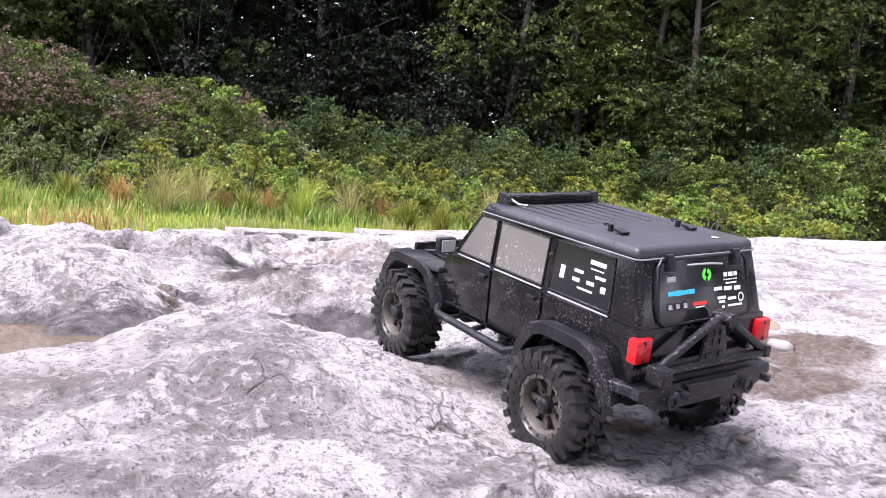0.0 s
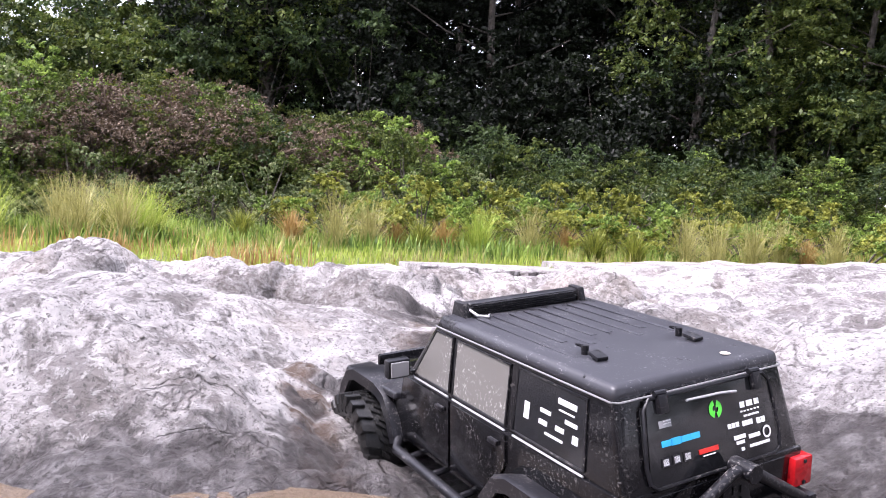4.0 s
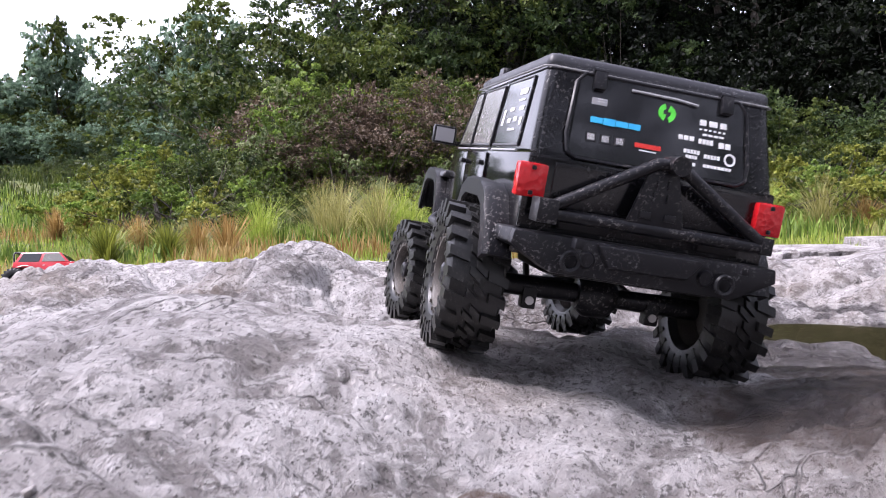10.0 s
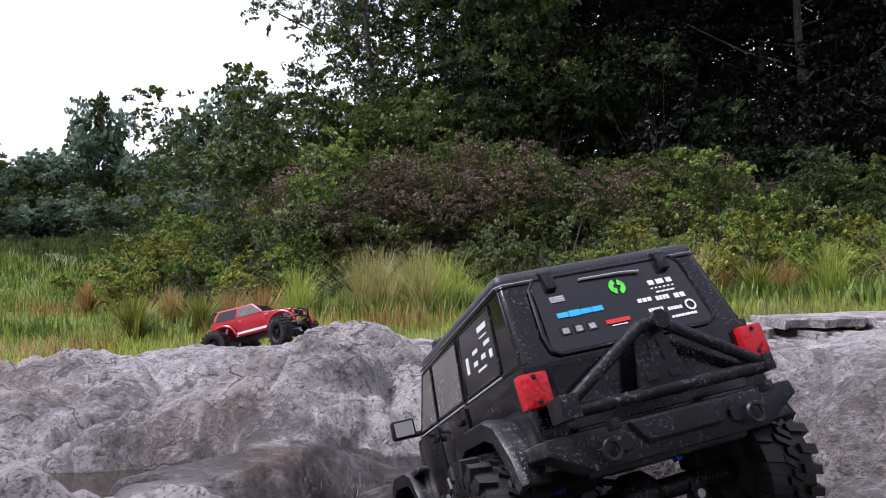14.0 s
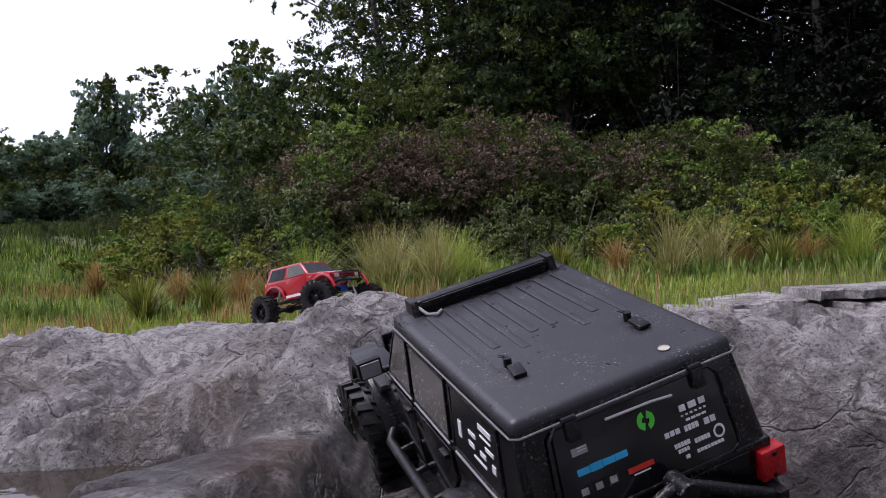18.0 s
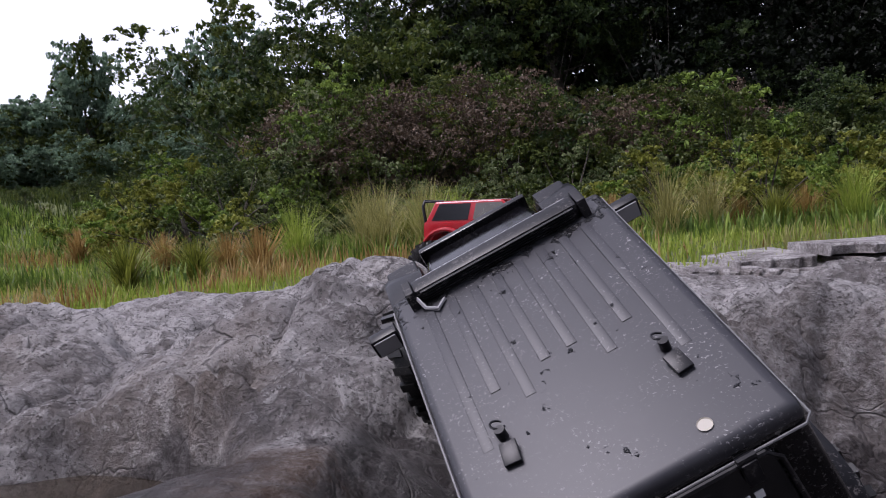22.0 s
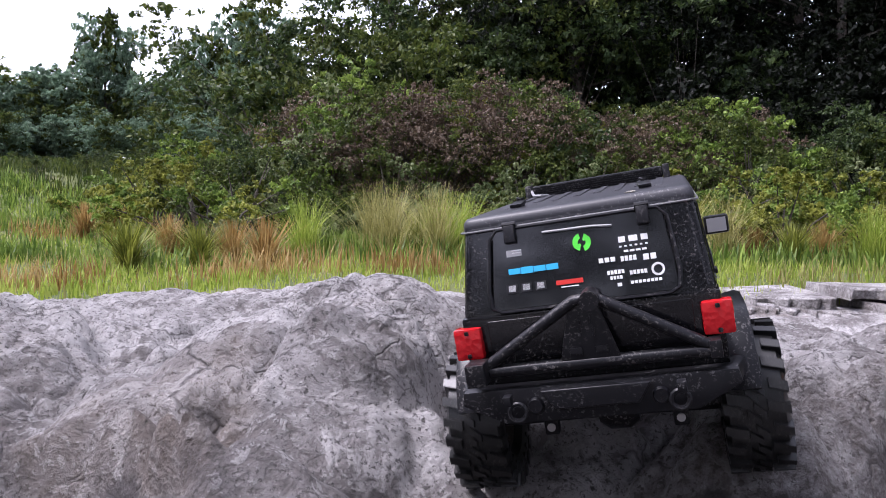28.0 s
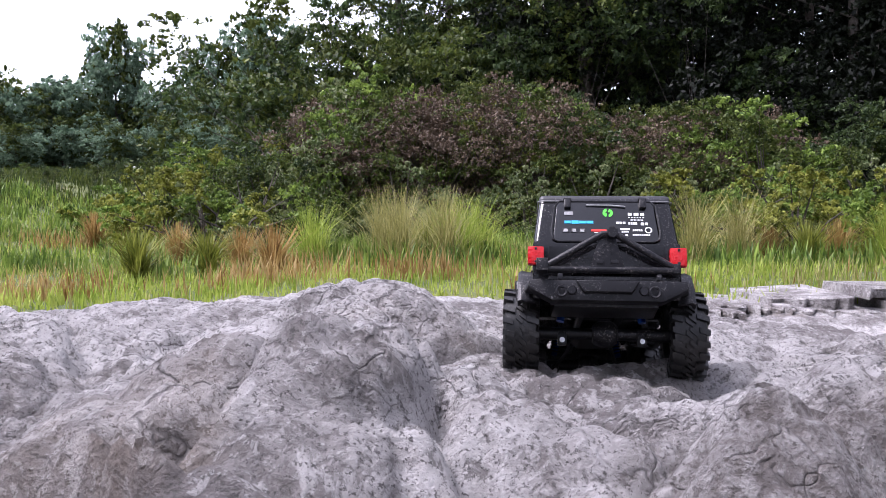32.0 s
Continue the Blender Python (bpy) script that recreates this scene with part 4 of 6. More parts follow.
        part("screw", box(s * 0.0845, -0.2440, 0.143, 0.003, 0.001, 0.003, 0.0008), PLASTIC, tl)
        part("screw", box(s * 0.0845, -0.2440, 0.126, 0.003, 0.001, 0.003, 0.0008), PLASTIC, tl)
    # tailgate: lower panel, window with rounded seal, hinges, stickers
    part("tailgate", hull([(s * x, y, z) for s in (-1, 1) for x, y, z in ((0.071, -0.2375, 0.104), (0.071, -0.2385, 0.149), (0.071, -0.2345, 0.104), (0.071, -0.2345, 0.149))], bevel=0.0007), BLACK, car)
    slope = math.atan2(0.0185, 0.062)

    def rear(x, z, o=0.0):
        """A place on the raked rear window: x across, z up, o proud of it."""
        return Vector((x, -0.2372 + (z - 0.153) * 0.262 - o, z))

    rw = part("rear_window", hull([rear(s * x, z, o) for s in (-1, 1) for x, z in ((0.066, 0.156), (0.061, 0.2125)) for o in (-0.002, 0.0012)], bevel=0.0004), GLASS, car, "smoked rear window covered in stickers")
    part("window_seal", tube([rear(x, z, 0.001) for x, z in ((-0.066, 0.158), (-0.0675, 0.17), (-0.064, 0.207), (-0.058, 0.2135), (0.058, 0.2135), (0.064, 0.207), (0.0675, 0.17), (0.066, 0.158), (0.06, 0.1545), (-0.06, 0.1545), (-0.066, 0.158))], 0.0014, sides=6, caps=False), PLASTIC, rw)
    part("wiper", tube([rear(-0.024, 0.2075, 0.0025), rear(0.010, 0.207, 0.003), rear(0.026, 0.2055, 0.003)], 0.001, sides=6), GREY, rw)
    for x in (-0.048, 0.048):
        h = part("hinge", box(*rear(x, 0.2095, 0.003), 0.0085, 0.005, 0.013, 0.0012, m=Matrix.Rotation(-slope, 4, "X")), PLASTIC, car)
        part("hinge_pin", tube([rear(x - 0.005, 0.2165, 0.002), rear(x + 0.005, 0.2165, 0.002)], 0.0022, sides=8), PLASTIC, h)

    def sticker(x, z, w, h, mat, label=""):
        part("sticker", box(*rear(x, z, 0.0016), w * 0.9, 0.0006, h * 0.8, m=Matrix.Rotation(-slope, 4, "X")), mat, rw, label)

    sticker(-0.0465, 0.1955, 0.0125, 0.0062, GREY)
    for i in range(3):
        sticker(-0.0445, 0.1937 + 0.0018 * i, 0.008, 0.0008, WHITE)
    for i, w in enumerate((0.010, 0.012, 0.009, 0.006)):
        sticker(-0.0475 + 0.0103 * i - 0.001 * i, 0.1825, 0.0098, 0.0052 if i != 1 else 0.0062, CYAN, "light blue lettered sticker")
    for i in range(3):
        sticker(-0.0505 + 0.0105 * i, 0.1705, 0.0058, 0.0056, WHITE)
        sticker(-0.0505 + 0.0105 * i, 0.1705, 0.0088, 0.0082, PLASTIC)
    sticker(-0.0085, 0.1705, 0.0215, 0.0042, SCARLET, "red lettered sticker")
    sticker(-0.0085, 0.1672, 0.014, 0.0010, WHITE)
    # round green mark of two bowed halves
    for a in (0, math.pi):
        bm = bmesh.new()
        for k0, k1, r0, r1 in ((0.25, 2.2, 0.0028, 0.0066), (2.0, 2.8, 0.0015, 0.0062)):
            t = np.linspace(k0 - math.pi / 2, k1 - math.pi / 2, 9) + a
            outer = [bm.verts.new(rear(0.0035 + r1 * math.cos(q), 0.1965 + r1 * math.sin(q), 0.0019)) for q in t]
            inner = [bm.verts.new(rear(0.0035 + r0 * math.cos(q), 0.1965 + r0 * math.sin(q), 0.0019)) for q in t]
            for i in range(8):
                bm.faces.new((outer[i], outer[i + 1], inner[i + 1], inner[i]))
        part("sticker", bm, LIME, rw, "round lime green mark")
    for i, w in enumerate((0.0052, 0.0068, 0.0052)):
        sticker(0.0315 + 0.0078 * i, 0.1945, w, 0.0052, WHITE)
        sticker(0.0315 + 0.0078 * i + 0.0012, 0.1942, w * 0.35, 0.0026, GLASS)
    for i in range(6):
        sticker(0.0300 + 0.0036 * i, 0.1897, 0.0020, 0.0014, WHITE)
    for i in range(4):
        sticker(0.0335 + 0.0042 * i, 0.1862, 0.0036, 0.0018, WHITE)
    for x, z, w, h, n in ((0.0195, 0.1818, 0.0125, 0.0042, 3), (0.0345, 0.1812, 0.0115, 0.0046, 4), (0.049, 0.1806, 0.010, 0.0052, 2), (0.0245, 0.1728, 0.0125, 0.0036, 5), (0.0245, 0.1690, 0.009, 0.0030, 4),
                          (0.040, 0.1712, 0.0125, 0.0036, 5), (0.0445, 0.1645, 0.022, 0.0026, 8), (0.0262, 0.1640, 0.004, 0.0030, 1)):
        for i in range(n):
            sticker(x + w * ((i + 0.5) / n - 0.5), z, w / n * 0.86, h, WHITE)
    bm = bmesh.new()
    t = np.linspace(0, 2 * math.pi, 17)[:-1]
    o = [bm.verts.new(rear(0.0535 + 0.0046 * math.cos(q), 0.1715 + 0.0046 * math.sin(q), 0.0019)) for q in t]
    n = [bm.verts.new(rear(0.0535 + 0.0030 * math.cos(q), 0.1715 + 0.0030 * math.sin(q), 0.0019)) for q in t]
    for i in range(16):
        bm.faces.new((o[i], o[(i + 1) % 16], n[(i + 1) % 16], n[i]))
    part("sticker", bm, WHITE, rw, "round white mark")
    # rear bumper with bent ends, recess, shackles and lamp holes
    prof = [(-0.100, 0.108), (-0.102, 0.098), (-0.070, 0.082), (0.070, 0.082), (0.102, 0.098), (0.100, 0.108)]
    bump = part("rear_bumper", prism(prof, -0.270, -0.240, "y", bevel=0.002), STEEL, car, "worn black steel rear bumper")
    part("bumper_end", hull([(-0.100, -0.262, 0.108), (-0.102, -0.262, 0.098), (-0.100, -0.242, 0.108), (-0.113, -0.215, 0.106), (-0.112, -0.215, 0.098), (-0.098, -0.215, 0.106), (-0.085, -0.262, 0.108), (-0.085, -0.262, 0.092)], bevel=0.001), STEEL, bump)
    part("bumper_end", hull([(0.100, -0.262, 0.108), (0.102, -0.262, 0.098), (0.100, -0.242, 0.108), (0.113, -0.215, 0.106), (0.112, -0.215, 0.098), (0.098, -0.215, 0.106), (0.085, -0.262, 0.108), (0.085, -0.262, 0.092)], bevel=0.001), STEEL, bump)
    part("bumper_step", hull([(s * x, y, z) for s in (-1, 1) for x, y, z in ((0.040, -0.276, 0.106), (0.030, -0.276, 0.092), (0.040, -0.266, 0.107), (0.030, -0.266, 0.089))], bevel=0.001), STEEL, bump)
    for s in (-1, 1):
        part("lamp_hole", turned([(-0.2725, 0.0), (-0.2725, 0.0048), (-0.2705, 0.0062), (-0.2690, 0.0062)], 18, "y"), PLASTIC, bump).matrix_basis = pose(s * 0.0455, 0, 0.0945)
        sh = part("shackle", ring((s * 0.0585, -0.2755, 0.092), (0, 1, 0), 0.0062, 0.0019, n=16, sides=6), STEEL, bump)
        part("shackle_tab", box(s * 0.0585, -0.273, 0.099, 0.006, 0.009, 0.007, 0.001), STEEL, sh)
    # spare-wheel carrier: base bar, two raking bars, drilled plate
    y0 = -0.262
    carrier = part("spare_carrier", tube([(-0.078, y0, 0.1145), (0.083, y0, 0.1145)], 0.0045, sides=12), PLASTIC, car, "tubular black spare-wheel carrier without a wheel")
    part("carrier_bar", tube([(-0.076, y0, 0.118), (-0.006, y0 - 0.004, 0.1595), (0.006, y0 - 0.004, 0.1605)], 0.0043, sides=12), PLASTIC, carrier)
    part("carrier_bar", tube([(0.080, y0, 0.118), (0.010, y0 - 0.004, 0.1595), (0.0, y0 - 0.004, 0.1605)], 0.0043, sides=12), PLASTIC, carrier)
    part("carrier_plate", prism([(-0.021, 0.117), (0.021, 0.117), (0.0095, 0.158), (-0.0095, 0.158)], y0 - 0.003, y0 + 0.0005, "y", bevel=0.0005), PLASTIC, carrier)
    for x, z, a, b in ((-0.009, 0.124, 0.0042, 0.0024), (0.009, 0.124, 0.0042, 0.0024), (-0.005, 0.137, 0.0008, 0.003), (0.005, 0.137, 0.0008, 0.003), (-0.004, 0.146, 0.0008, 0.003), (0.004, 0.146, 0.0008, 0.003)):
        part("slot", box(x, y0 - 0.0036, z, 2 * a, 0.0012, 2 * b, 0.0004), STEEL, carrier)
    part("pivot", tube([(0.006, y0 - 0.014, 0.1600), (0.006, y0 + 0.006, 0.1600)], 0.0068, sides=14), PLASTIC, carrier)
    part("hinge_block", box(-0.0805, y0 + 0.004, 0.1165, 0.014, 0.020, 0.016, 0.001), PLASTIC, carrier)
    part("latch", box(0.0835, y0 + 0.002, 0.116, 0.008, 0.016, 0.012, 0.001), PLASTIC, carrier)
    # light bar on the roof's front edge
    bar = part("light_bar", box(0, 0.008, 0.2290, 0.120, 0.014, 0.0115, 0.0028), PLASTIC, car, "black roof light bar")
    part("bar_lens", box(0, 0.0162, 0.2290, 0.112, 0.002, 0.0075, 0.0008), LAMP, bar)
    for i in range(5):
        part("cooling_fin", box(0, -0.0002, 0.2250 + 0.002 * i, 0.112, 0.0022, 0.0008), STEEL, bar)
    for s in (-1, 1):
        part("bar_bracket", hull([(s * x, y, z) for x, y, z in ((0.060, -0.006, 0.216), (0.060, 0.022, 0.216), (0.060, 0.000, 0.236), (0.060, 0.016, 0.236), (0.066, -0.006, 0.216), (0.066, 0.022, 0.216), (0.066, 0.000, 0.236), (0.066, 0.016, 0.236))], bevel=0.0008), PLASTIC, bar)
    part("bar_cable", tube([(-0.060, 0.000, 0.230), (-0.057, -0.010, 0.226), (-0.050, -0.016, 0.2255), (-0.044, -0.008, 0.2245)], 0.0014, sides=6), GREY, bar)
    # two body clips and a chip in the roof
    for s in (-1, 1):
        post = part("body_post", tube([(s * 0.048, -0.146, 0.222), (s * 0.048, -0.146, 0.2315)], 0.0030, sides=10), PLASTIC, car)
        part("body_clip", ring((s * 0.048, -0.141, 0.2300), (0.5, 0.2, 1), 0.0040, 0.0007, n=12, sides=5, sweep=5.0), STEEL, post)
        part("clip_tab", box(s * 0.048, -0.161, 0.2275, 0.0095, 0.014, 0.0030, 0.0008, m=Matrix.Rotation(s * 0.12, 4, "Z") @ Matrix.Rotation(0.15, 4, "X")), PLASTIC, post)
    part("roof_chip", turned([(0.0, 0.0), (0.0, 0.0038), (0.0006, 0.0042)], 11, "x"), CHIP, car, "pale chip in the roof paint").matrix_basis = pose(0.041, -0.202, 0.2252, 0, -90, 0)
    # under the body: rails, skid, axles, links, shocks
    for s in (-1, 1):
        part("chassis_rail", box(s * 0.026, -0.01, 0.083, 0.007, 0.42, 0.018, 0.001), STEEL, car)
    part("skid_plate", hull([(s * x, y, z) for s in (-1, 1) for x, y, z in ((0.03, -0.07, 0.075), (0.03, 0.06, 0.075), (0.022, -0.045, 0.062), (0.022, 0.04, 0.062))], bevel=0.002), PLASTIC, car)
    part("fuel_tank", box(0, -0.195, 0.086, 0.13, 0.07, 0.03, 0.004), PLASTIC, car)
    axles = []
    for y in (BASE / 2, -BASE / 2):
        ax = part("axle", tube([(-0.092, 0, 0), (-0.03, 0, 0), (0.03, 0, 0), (0.092, 0, 0)], [0.009, 0.008, 0.008, 0.009], sides=12), PLASTIC, car, at=pose(0, y, TYRE_R))
        bm = turned([(-0.018, 0.0), (-0.016, 0.012), (-0.008, 0.018), (0.008, 0.018), (0.016, 0.012), (0.018, 0.0)], 20)
        part("differential", bm, PLASTIC, ax).matrix_basis = pose(0.004, 0, 0)
        for s in (-1, 1):
            part("link_bracket", box(s * 0.052, -0.004, -0.008, 0.012, 0.012, 0.018, 0.002), PLASTIC, ax)
            part("link_screw", tube([(s * 0.052, -0.0115, -0.010), (s * 0.052, -0.0085, -0.010)], 0.0035, sides=10), CHROME, ax)
        axles.append(ax)
        for s in (-1, 1):
            sh = part("shock", tube([(s * 0.052, y + 0.006, 0.068), (s * 0.042, y + 0.012, 0.118)], 0.0052, sides=10), BLUE, car, "blue metal shock absorber")
            for i in range(7):
                f = 0.12 + 0.11 * i
                part("spring_coil", ring((s * (0.052 - 0.010 * f), y + 0.006 + 0.006 * f, 0.068 + 0.05 * f), (s * -0.2, 0.12, 1), 0.0072, 0.0010, n=12, sides=5), STEEL, sh)
            part("lower_link", tube([(s * 0.052, y, 0.046), (s * 0.03, y * 0.3, 0.068)], 0.0030, sides=8), STEEL, car)
    front = part("front_bumper", box(0, 0.190, 0.074, 0.15, 0.020, 0.020, 0.003), STEEL, car)
    part("winch", tube([(-0.025, 0.188, 0.086), (0.025, 0.188, 0.086)], 0.007, sides=14), STEEL, front)
    return car, axles, add_wheels(car, TYRE_R, TYRE_W, TRACK, BASE, WET_RUBBER, RIM, 22, 0.006)


CRAWLER, CRAWLER_AXLES, CRAWLER_WHEELS = make_crawler()


def settle_body():
    """Bring the shell, its bumper and its flares to their true widths; the rear window keeps its width."""
    for ob in CRAWLER.children_recursive:
        if ob.type != "MESH" or ob.matrix_basis != Matrix() or any(n in ob.name for n in ("tyre", "hub", "axle", "link", "hinge")) or ob.parent in CRAWLER_AXLES:
            continue
        group = ob.name + " " + ob.parent.name
        for v in ob.data.vertices:
            x, y = v.co.x, v.co.y
            k = 0.045
            if "rear_bumper" in group:
                k = -0.04
                v.co.y, v.co.z = y + 0.018, v.co.z - 0.007
            elif "carrier" in group:
                k = 0.0
                v.co.y = y + 0.012
            elif "light_bar" in group:
                k = 0.07
            elif "mirror" in group:
                k = 0.10
            elif "flare" in group:
                k = 0.045 + 0.06 * float(smooth(0.080, 0.096, abs(x)))
            elif "slider" in group or "wing" in group:
                k = 0.10
            elif y < -0.19:
                k *= float(smooth(0.064, 0.078, abs(x)))
            v.co.x = x * (1 + k)
            if any(n in group for n in ("bonnet", "grille", "headlight")):
                v.co.z -= 0.004 + 0.03 * max(0.0, y - 0.076)
    for ob in CRAWLER.children_recursive:
        if ob.name.startswith("lamp_hole"):
            ob.location.x *= 0.96
            ob.location.y += 0.018
            ob.location.z -= 0.007


settle_body()


# ---- the red truck: a second model, larger tyres ----
RT_R, RT_W, RT_TRACK, RT_BASE = 0.069, 0.056, 0.255, 0.355


def make_truck():
    car = thing("model_truck", "glossy red two-door model truck with white stripes and huge black tyres", "model car")
    flank = [(-0.225, 0.150), (-0.218, 0.128), (-0.205, 0.128), (-0.19, 0.150), (-0.155, 0.168), (-0.11, 0.162), (-0.085, 0.130), (-0.075, 0.100), (0.075, 0.100), (0.09, 0.125),
             (0.125, 0.152), (0.165, 0.160), (0.205, 0.150), (0.212, 0.168), (0.080, 0.185), (-0.222, 0.188)]
    part("body", prism(flank, -0.082, 0.082, "x", bevel=0.003), RED, car)
    cab = []
    for s in (-1, 1):
        cab += [(s * 0.080, -0.220, 0.185), (s * 0.080, 0.072, 0.185), (s * 0.066, 0.012, 0.243), (s * 0.067, -0.190, 0.246)]
    part("cabin", hull(cab, bevel=0.006), RED, car)
    part("windscreen", hull([(s * x, y, z) for s in (-1, 1) for x, y, z in ((0.070, 0.070, 0.190), (0.060, 0.018, 0.238), (0.070, 0.066, 0.189), (0.060, 0.014, 0.237))]), GLASS, car)
    part("rear_window", hull([(s * x, y, z) for s in (-1, 1) for x, y, z in ((0.068, -0.2205, 0.190), (0.058, -0.196, 0.238), (0.068, -0.216, 0.190), (0.058, -0.191, 0.238))]), GLASS, car)
    part("bonnet", hull([(s * x, y, z) for s in (-1, 1) for x, y, z in ((0.078, 0.07, 0.170), (0.076, 0.07, 0.189), (0.070, 0.214, 0.152), (0.068, 0.212, 0.172))], bevel=0.004), RED, car)
    for x in (-0.022, 0.022):
        part("stripe", hull([(x + d, y, z) for d in (-0.011, 0.011) for y, z in ((0.078, 0.1890), (0.212, 0.1725), (0.078, 0.1905), (0.212, 0.1740))]), WHITE, car, "white racing stripe")
        part("stripe", hull([(x + d, y, z) for d in (-0.011, 0.011) for y, z in ((0.010, 0.2435), (-0.188, 0.2465), (0.010, 0.2447), (-0.188, 0.2477))]), WHITE, car, "white racing stripe")
    for s in (-1, 1):
        def at(y, z, o):
            return (s * (0.0805 - 0.0135 * (z - 0.185) / 0.06 + o), y, z)
        part("side_window", hull([at(y, z, o) for y, z in ((-0.072, 0.190), (0.052, 0.190), (0.012, 0.235), (-0.064, 0.236)) for o in (-0.002, 0.001)]), LIT_DUSTY_GLASS, car, "clear side window")
        part("quarter_window", hull([at(y, z, o) for y, z in ((-0.198, 0.192), (-0.088, 0.190), (-0.080, 0.236), (-0.176, 0.238)) for o in (-0.002, 0.001)]), GLASS, car)
        part("side_stripe", hull([(s * x, y, z) for x in (0.080, 0.0832) for y, z in ((-0.080, 0.108), (0.078, 0.108), (0.086, 0.119), (-0.088, 0.119))]), WHITE, car, "white sill stripe")
        door = plate("door", RED, car, [(-0.074, 0.122), (0.055, 0.122), (0.058, 0.184), (-0.074, 0.184)], 0.0822, 0.0012, side=s)
        part("door_handle", box(s * 0.0845, -0.06, 0.170, 0.002, 0.012, 0.004, 0.0006), CHROME, door)
        part("side_vent", box(s * 0.0832, 0.085, 0.172, 0.0016, 0.022, 0.006, 0.0005), CHROME, car)
        for y0 in (-RT_BASE / 2 + 0.02, RT_BASE / 2 - 0.015):
            pts = [(s * 0.088, y0 + 0.072 * math.cos(radians(a)), 0.100 + 0.066 * math.sin(radians(a))) for a in np.linspace(8, 172, 12)]
            part("arch_lip", tube(pts, 0.0062, sides=8), RED, car)
        part("headlight", box(s * 0.052, 0.212, 0.158, 0.022, 0.005, 0.015, 0.002), LAMP, car)
        part("tail_light", box(s * 0.066, -0.225, 0.168, 0.014, 0.004, 0.020, 0.001), TAIL, car)
        part("chassis_rail", box(s * 0.03, 0, 0.102, 0.008, 0.40, 0.014, 0.001), STEEL, car)
    part("grille", box(0, 0.211, 0.157, 0.075, 0.005, 0.016, 0.001), PLASTIC, car)
    fb = part("front_bumper", tube([(-0.062, 0.20, 0.128), (-0.055, 0.236, 0.134), (0.055, 0.236, 0.134), (0.062, 0.20, 0.128)], 0.005), PLASTIC, car)
    part("bull_bar", tube([(-0.045, 0.236, 0.134), (-0.042, 0.238, 0.168), (0.042, 0.238, 0.168), (0.045, 0.236, 0.134)], 0.004), PLASTIC, fb)
    part("servo", box(0, 0.175, 0.106, 0.045, 0.022, 0.022, 0.002), BLUE, car, "blue steering servo box")
    cage = part("roll_hoop", tube([(-0.060, -0.225, 0.186), (-0.060, -0.232, 0.235), (-0.05, -0.230, 0.250), (0.05, -0.230, 0.250), (0.060, -0.232, 0.235), (0.060, -0.225, 0.186)], 0.0045), PLASTIC, car, "black tubular hoop behind the cab")
    part("hoop_stay", tube([(0.05, -0.230, 0.248), (0.05, -0.17, 0.247)], 0.0035), PLASTIC, cage)
    part("skid_plate", hull([(s * x, y, z) for s in (-1, 1) for x, y, z in ((0.04, -0.08, 0.098), (0.04, 0.07, 0.098), (0.03, -0.05, 0.082), (0.03, 0.045, 0.082))], bevel=0.002), PLASTIC, car)
    axles = []
    for y in (RT_BASE / 2, -RT_BASE / 2):
        ax = part("axle", tube([(-0.11, 0, 0), (0.11, 0, 0)], 0.010, sides=12), PLASTIC, car, at=pose(0, y, RT_R))
        part("differential", turned([(-0.02, 0.0), (-0.018, 0.014), (0.0, 0.02), (0.018, 0.014), (0.02, 0.0)], 18), PLASTIC, ax)
        axles.append(ax)
        for s in (-1, 1):
            part("shock", tube([(s * 0.07, y, 0.075), (s * 0.055, y * 0.85, 0.155)], 0.006), CHROME, car, "silver shock absorber")
            part("lower_link", tube([(s * 0.07, y, 0.062), (s * 0.03, y * 0.25, 0.088)], 0.004), STEEL, car)
    return car, axles, add_wheels(car, RT_R, RT_W, RT_TRACK, RT_BASE, WET_RUBBER, PLASTIC, 20)


TRUCK, TRUCK_AXLES, TRUCK_WHEELS = make_truck()


# ---- loose stones and the layered ledge by the meadow ----


def stone_mesh(seed, a, b, c):
    """A worn stone with blunt corners."""
    rnd = random.Random(seed)
    pts = []
    for _ in range(26):
        v = Vector((rnd.gauss(0, 1), rnd.gauss(0, 1), rnd.gauss(0, 1))).normalized()
        k = rnd.uniform(0.82, 1.0)
        pts.append((v.x * a * k, v.y * b * k, v.z * c * k))
    return hull(pts, bevel=0.12 * min(a, b, c))


DRY_STONE = paint_material("chalky_loose_stone", (0.22, 0.205, 0.195), 0.85, (0.25, 0.22, 0.19), amount=0.8, scale=18)
BROWN_STONE = paint_material("brown_loose_stone", (0.17, 0.13, 0.10), 0.85, (0.35, 0.31, 0.27), amount=0.7, scale=18)


def lay_stone(name, seed, x, y, a, b, c, mat, label):
    z = float(ground_height(x, y))
    me = finish(stone_mesh(seed, a, b, c), name, mat, 50)
    ob = tagged(new(name, me), label, "stone")
    ob.matrix_basis = pose(x, y, z + 0.45 * c, 0, 0, 37 * seed)
    return ob


STONES = [
    (1.01, -0.68, 0.030, 0.021, 0.015, 0),
    (0.84, -0.90, 0.030, 0.021, 0.015, 1),
    (0.38, -1.33, 0.012, 0.008, 0.006, 0),
    (0.28, -1.22, 0.014, 0.010, 0.007, 0),
    (0.53, -0.98, 0.009, 0.006, 0.004, 1),
    (-0.04, 2.47, 0.005, 0.004, 0.003, 1),
    (-0.08, 2.90, 0.005, 0.004, 0.003, 1),
    (-0.07, 0.62, 0.005, 0.004, 0.003, 1),
    (-0.14, 0.61, 0.003, 0.004, 0.003, 1),
    (0.05, 3.06, 0.005, 0.004, 0.003, 1),
]
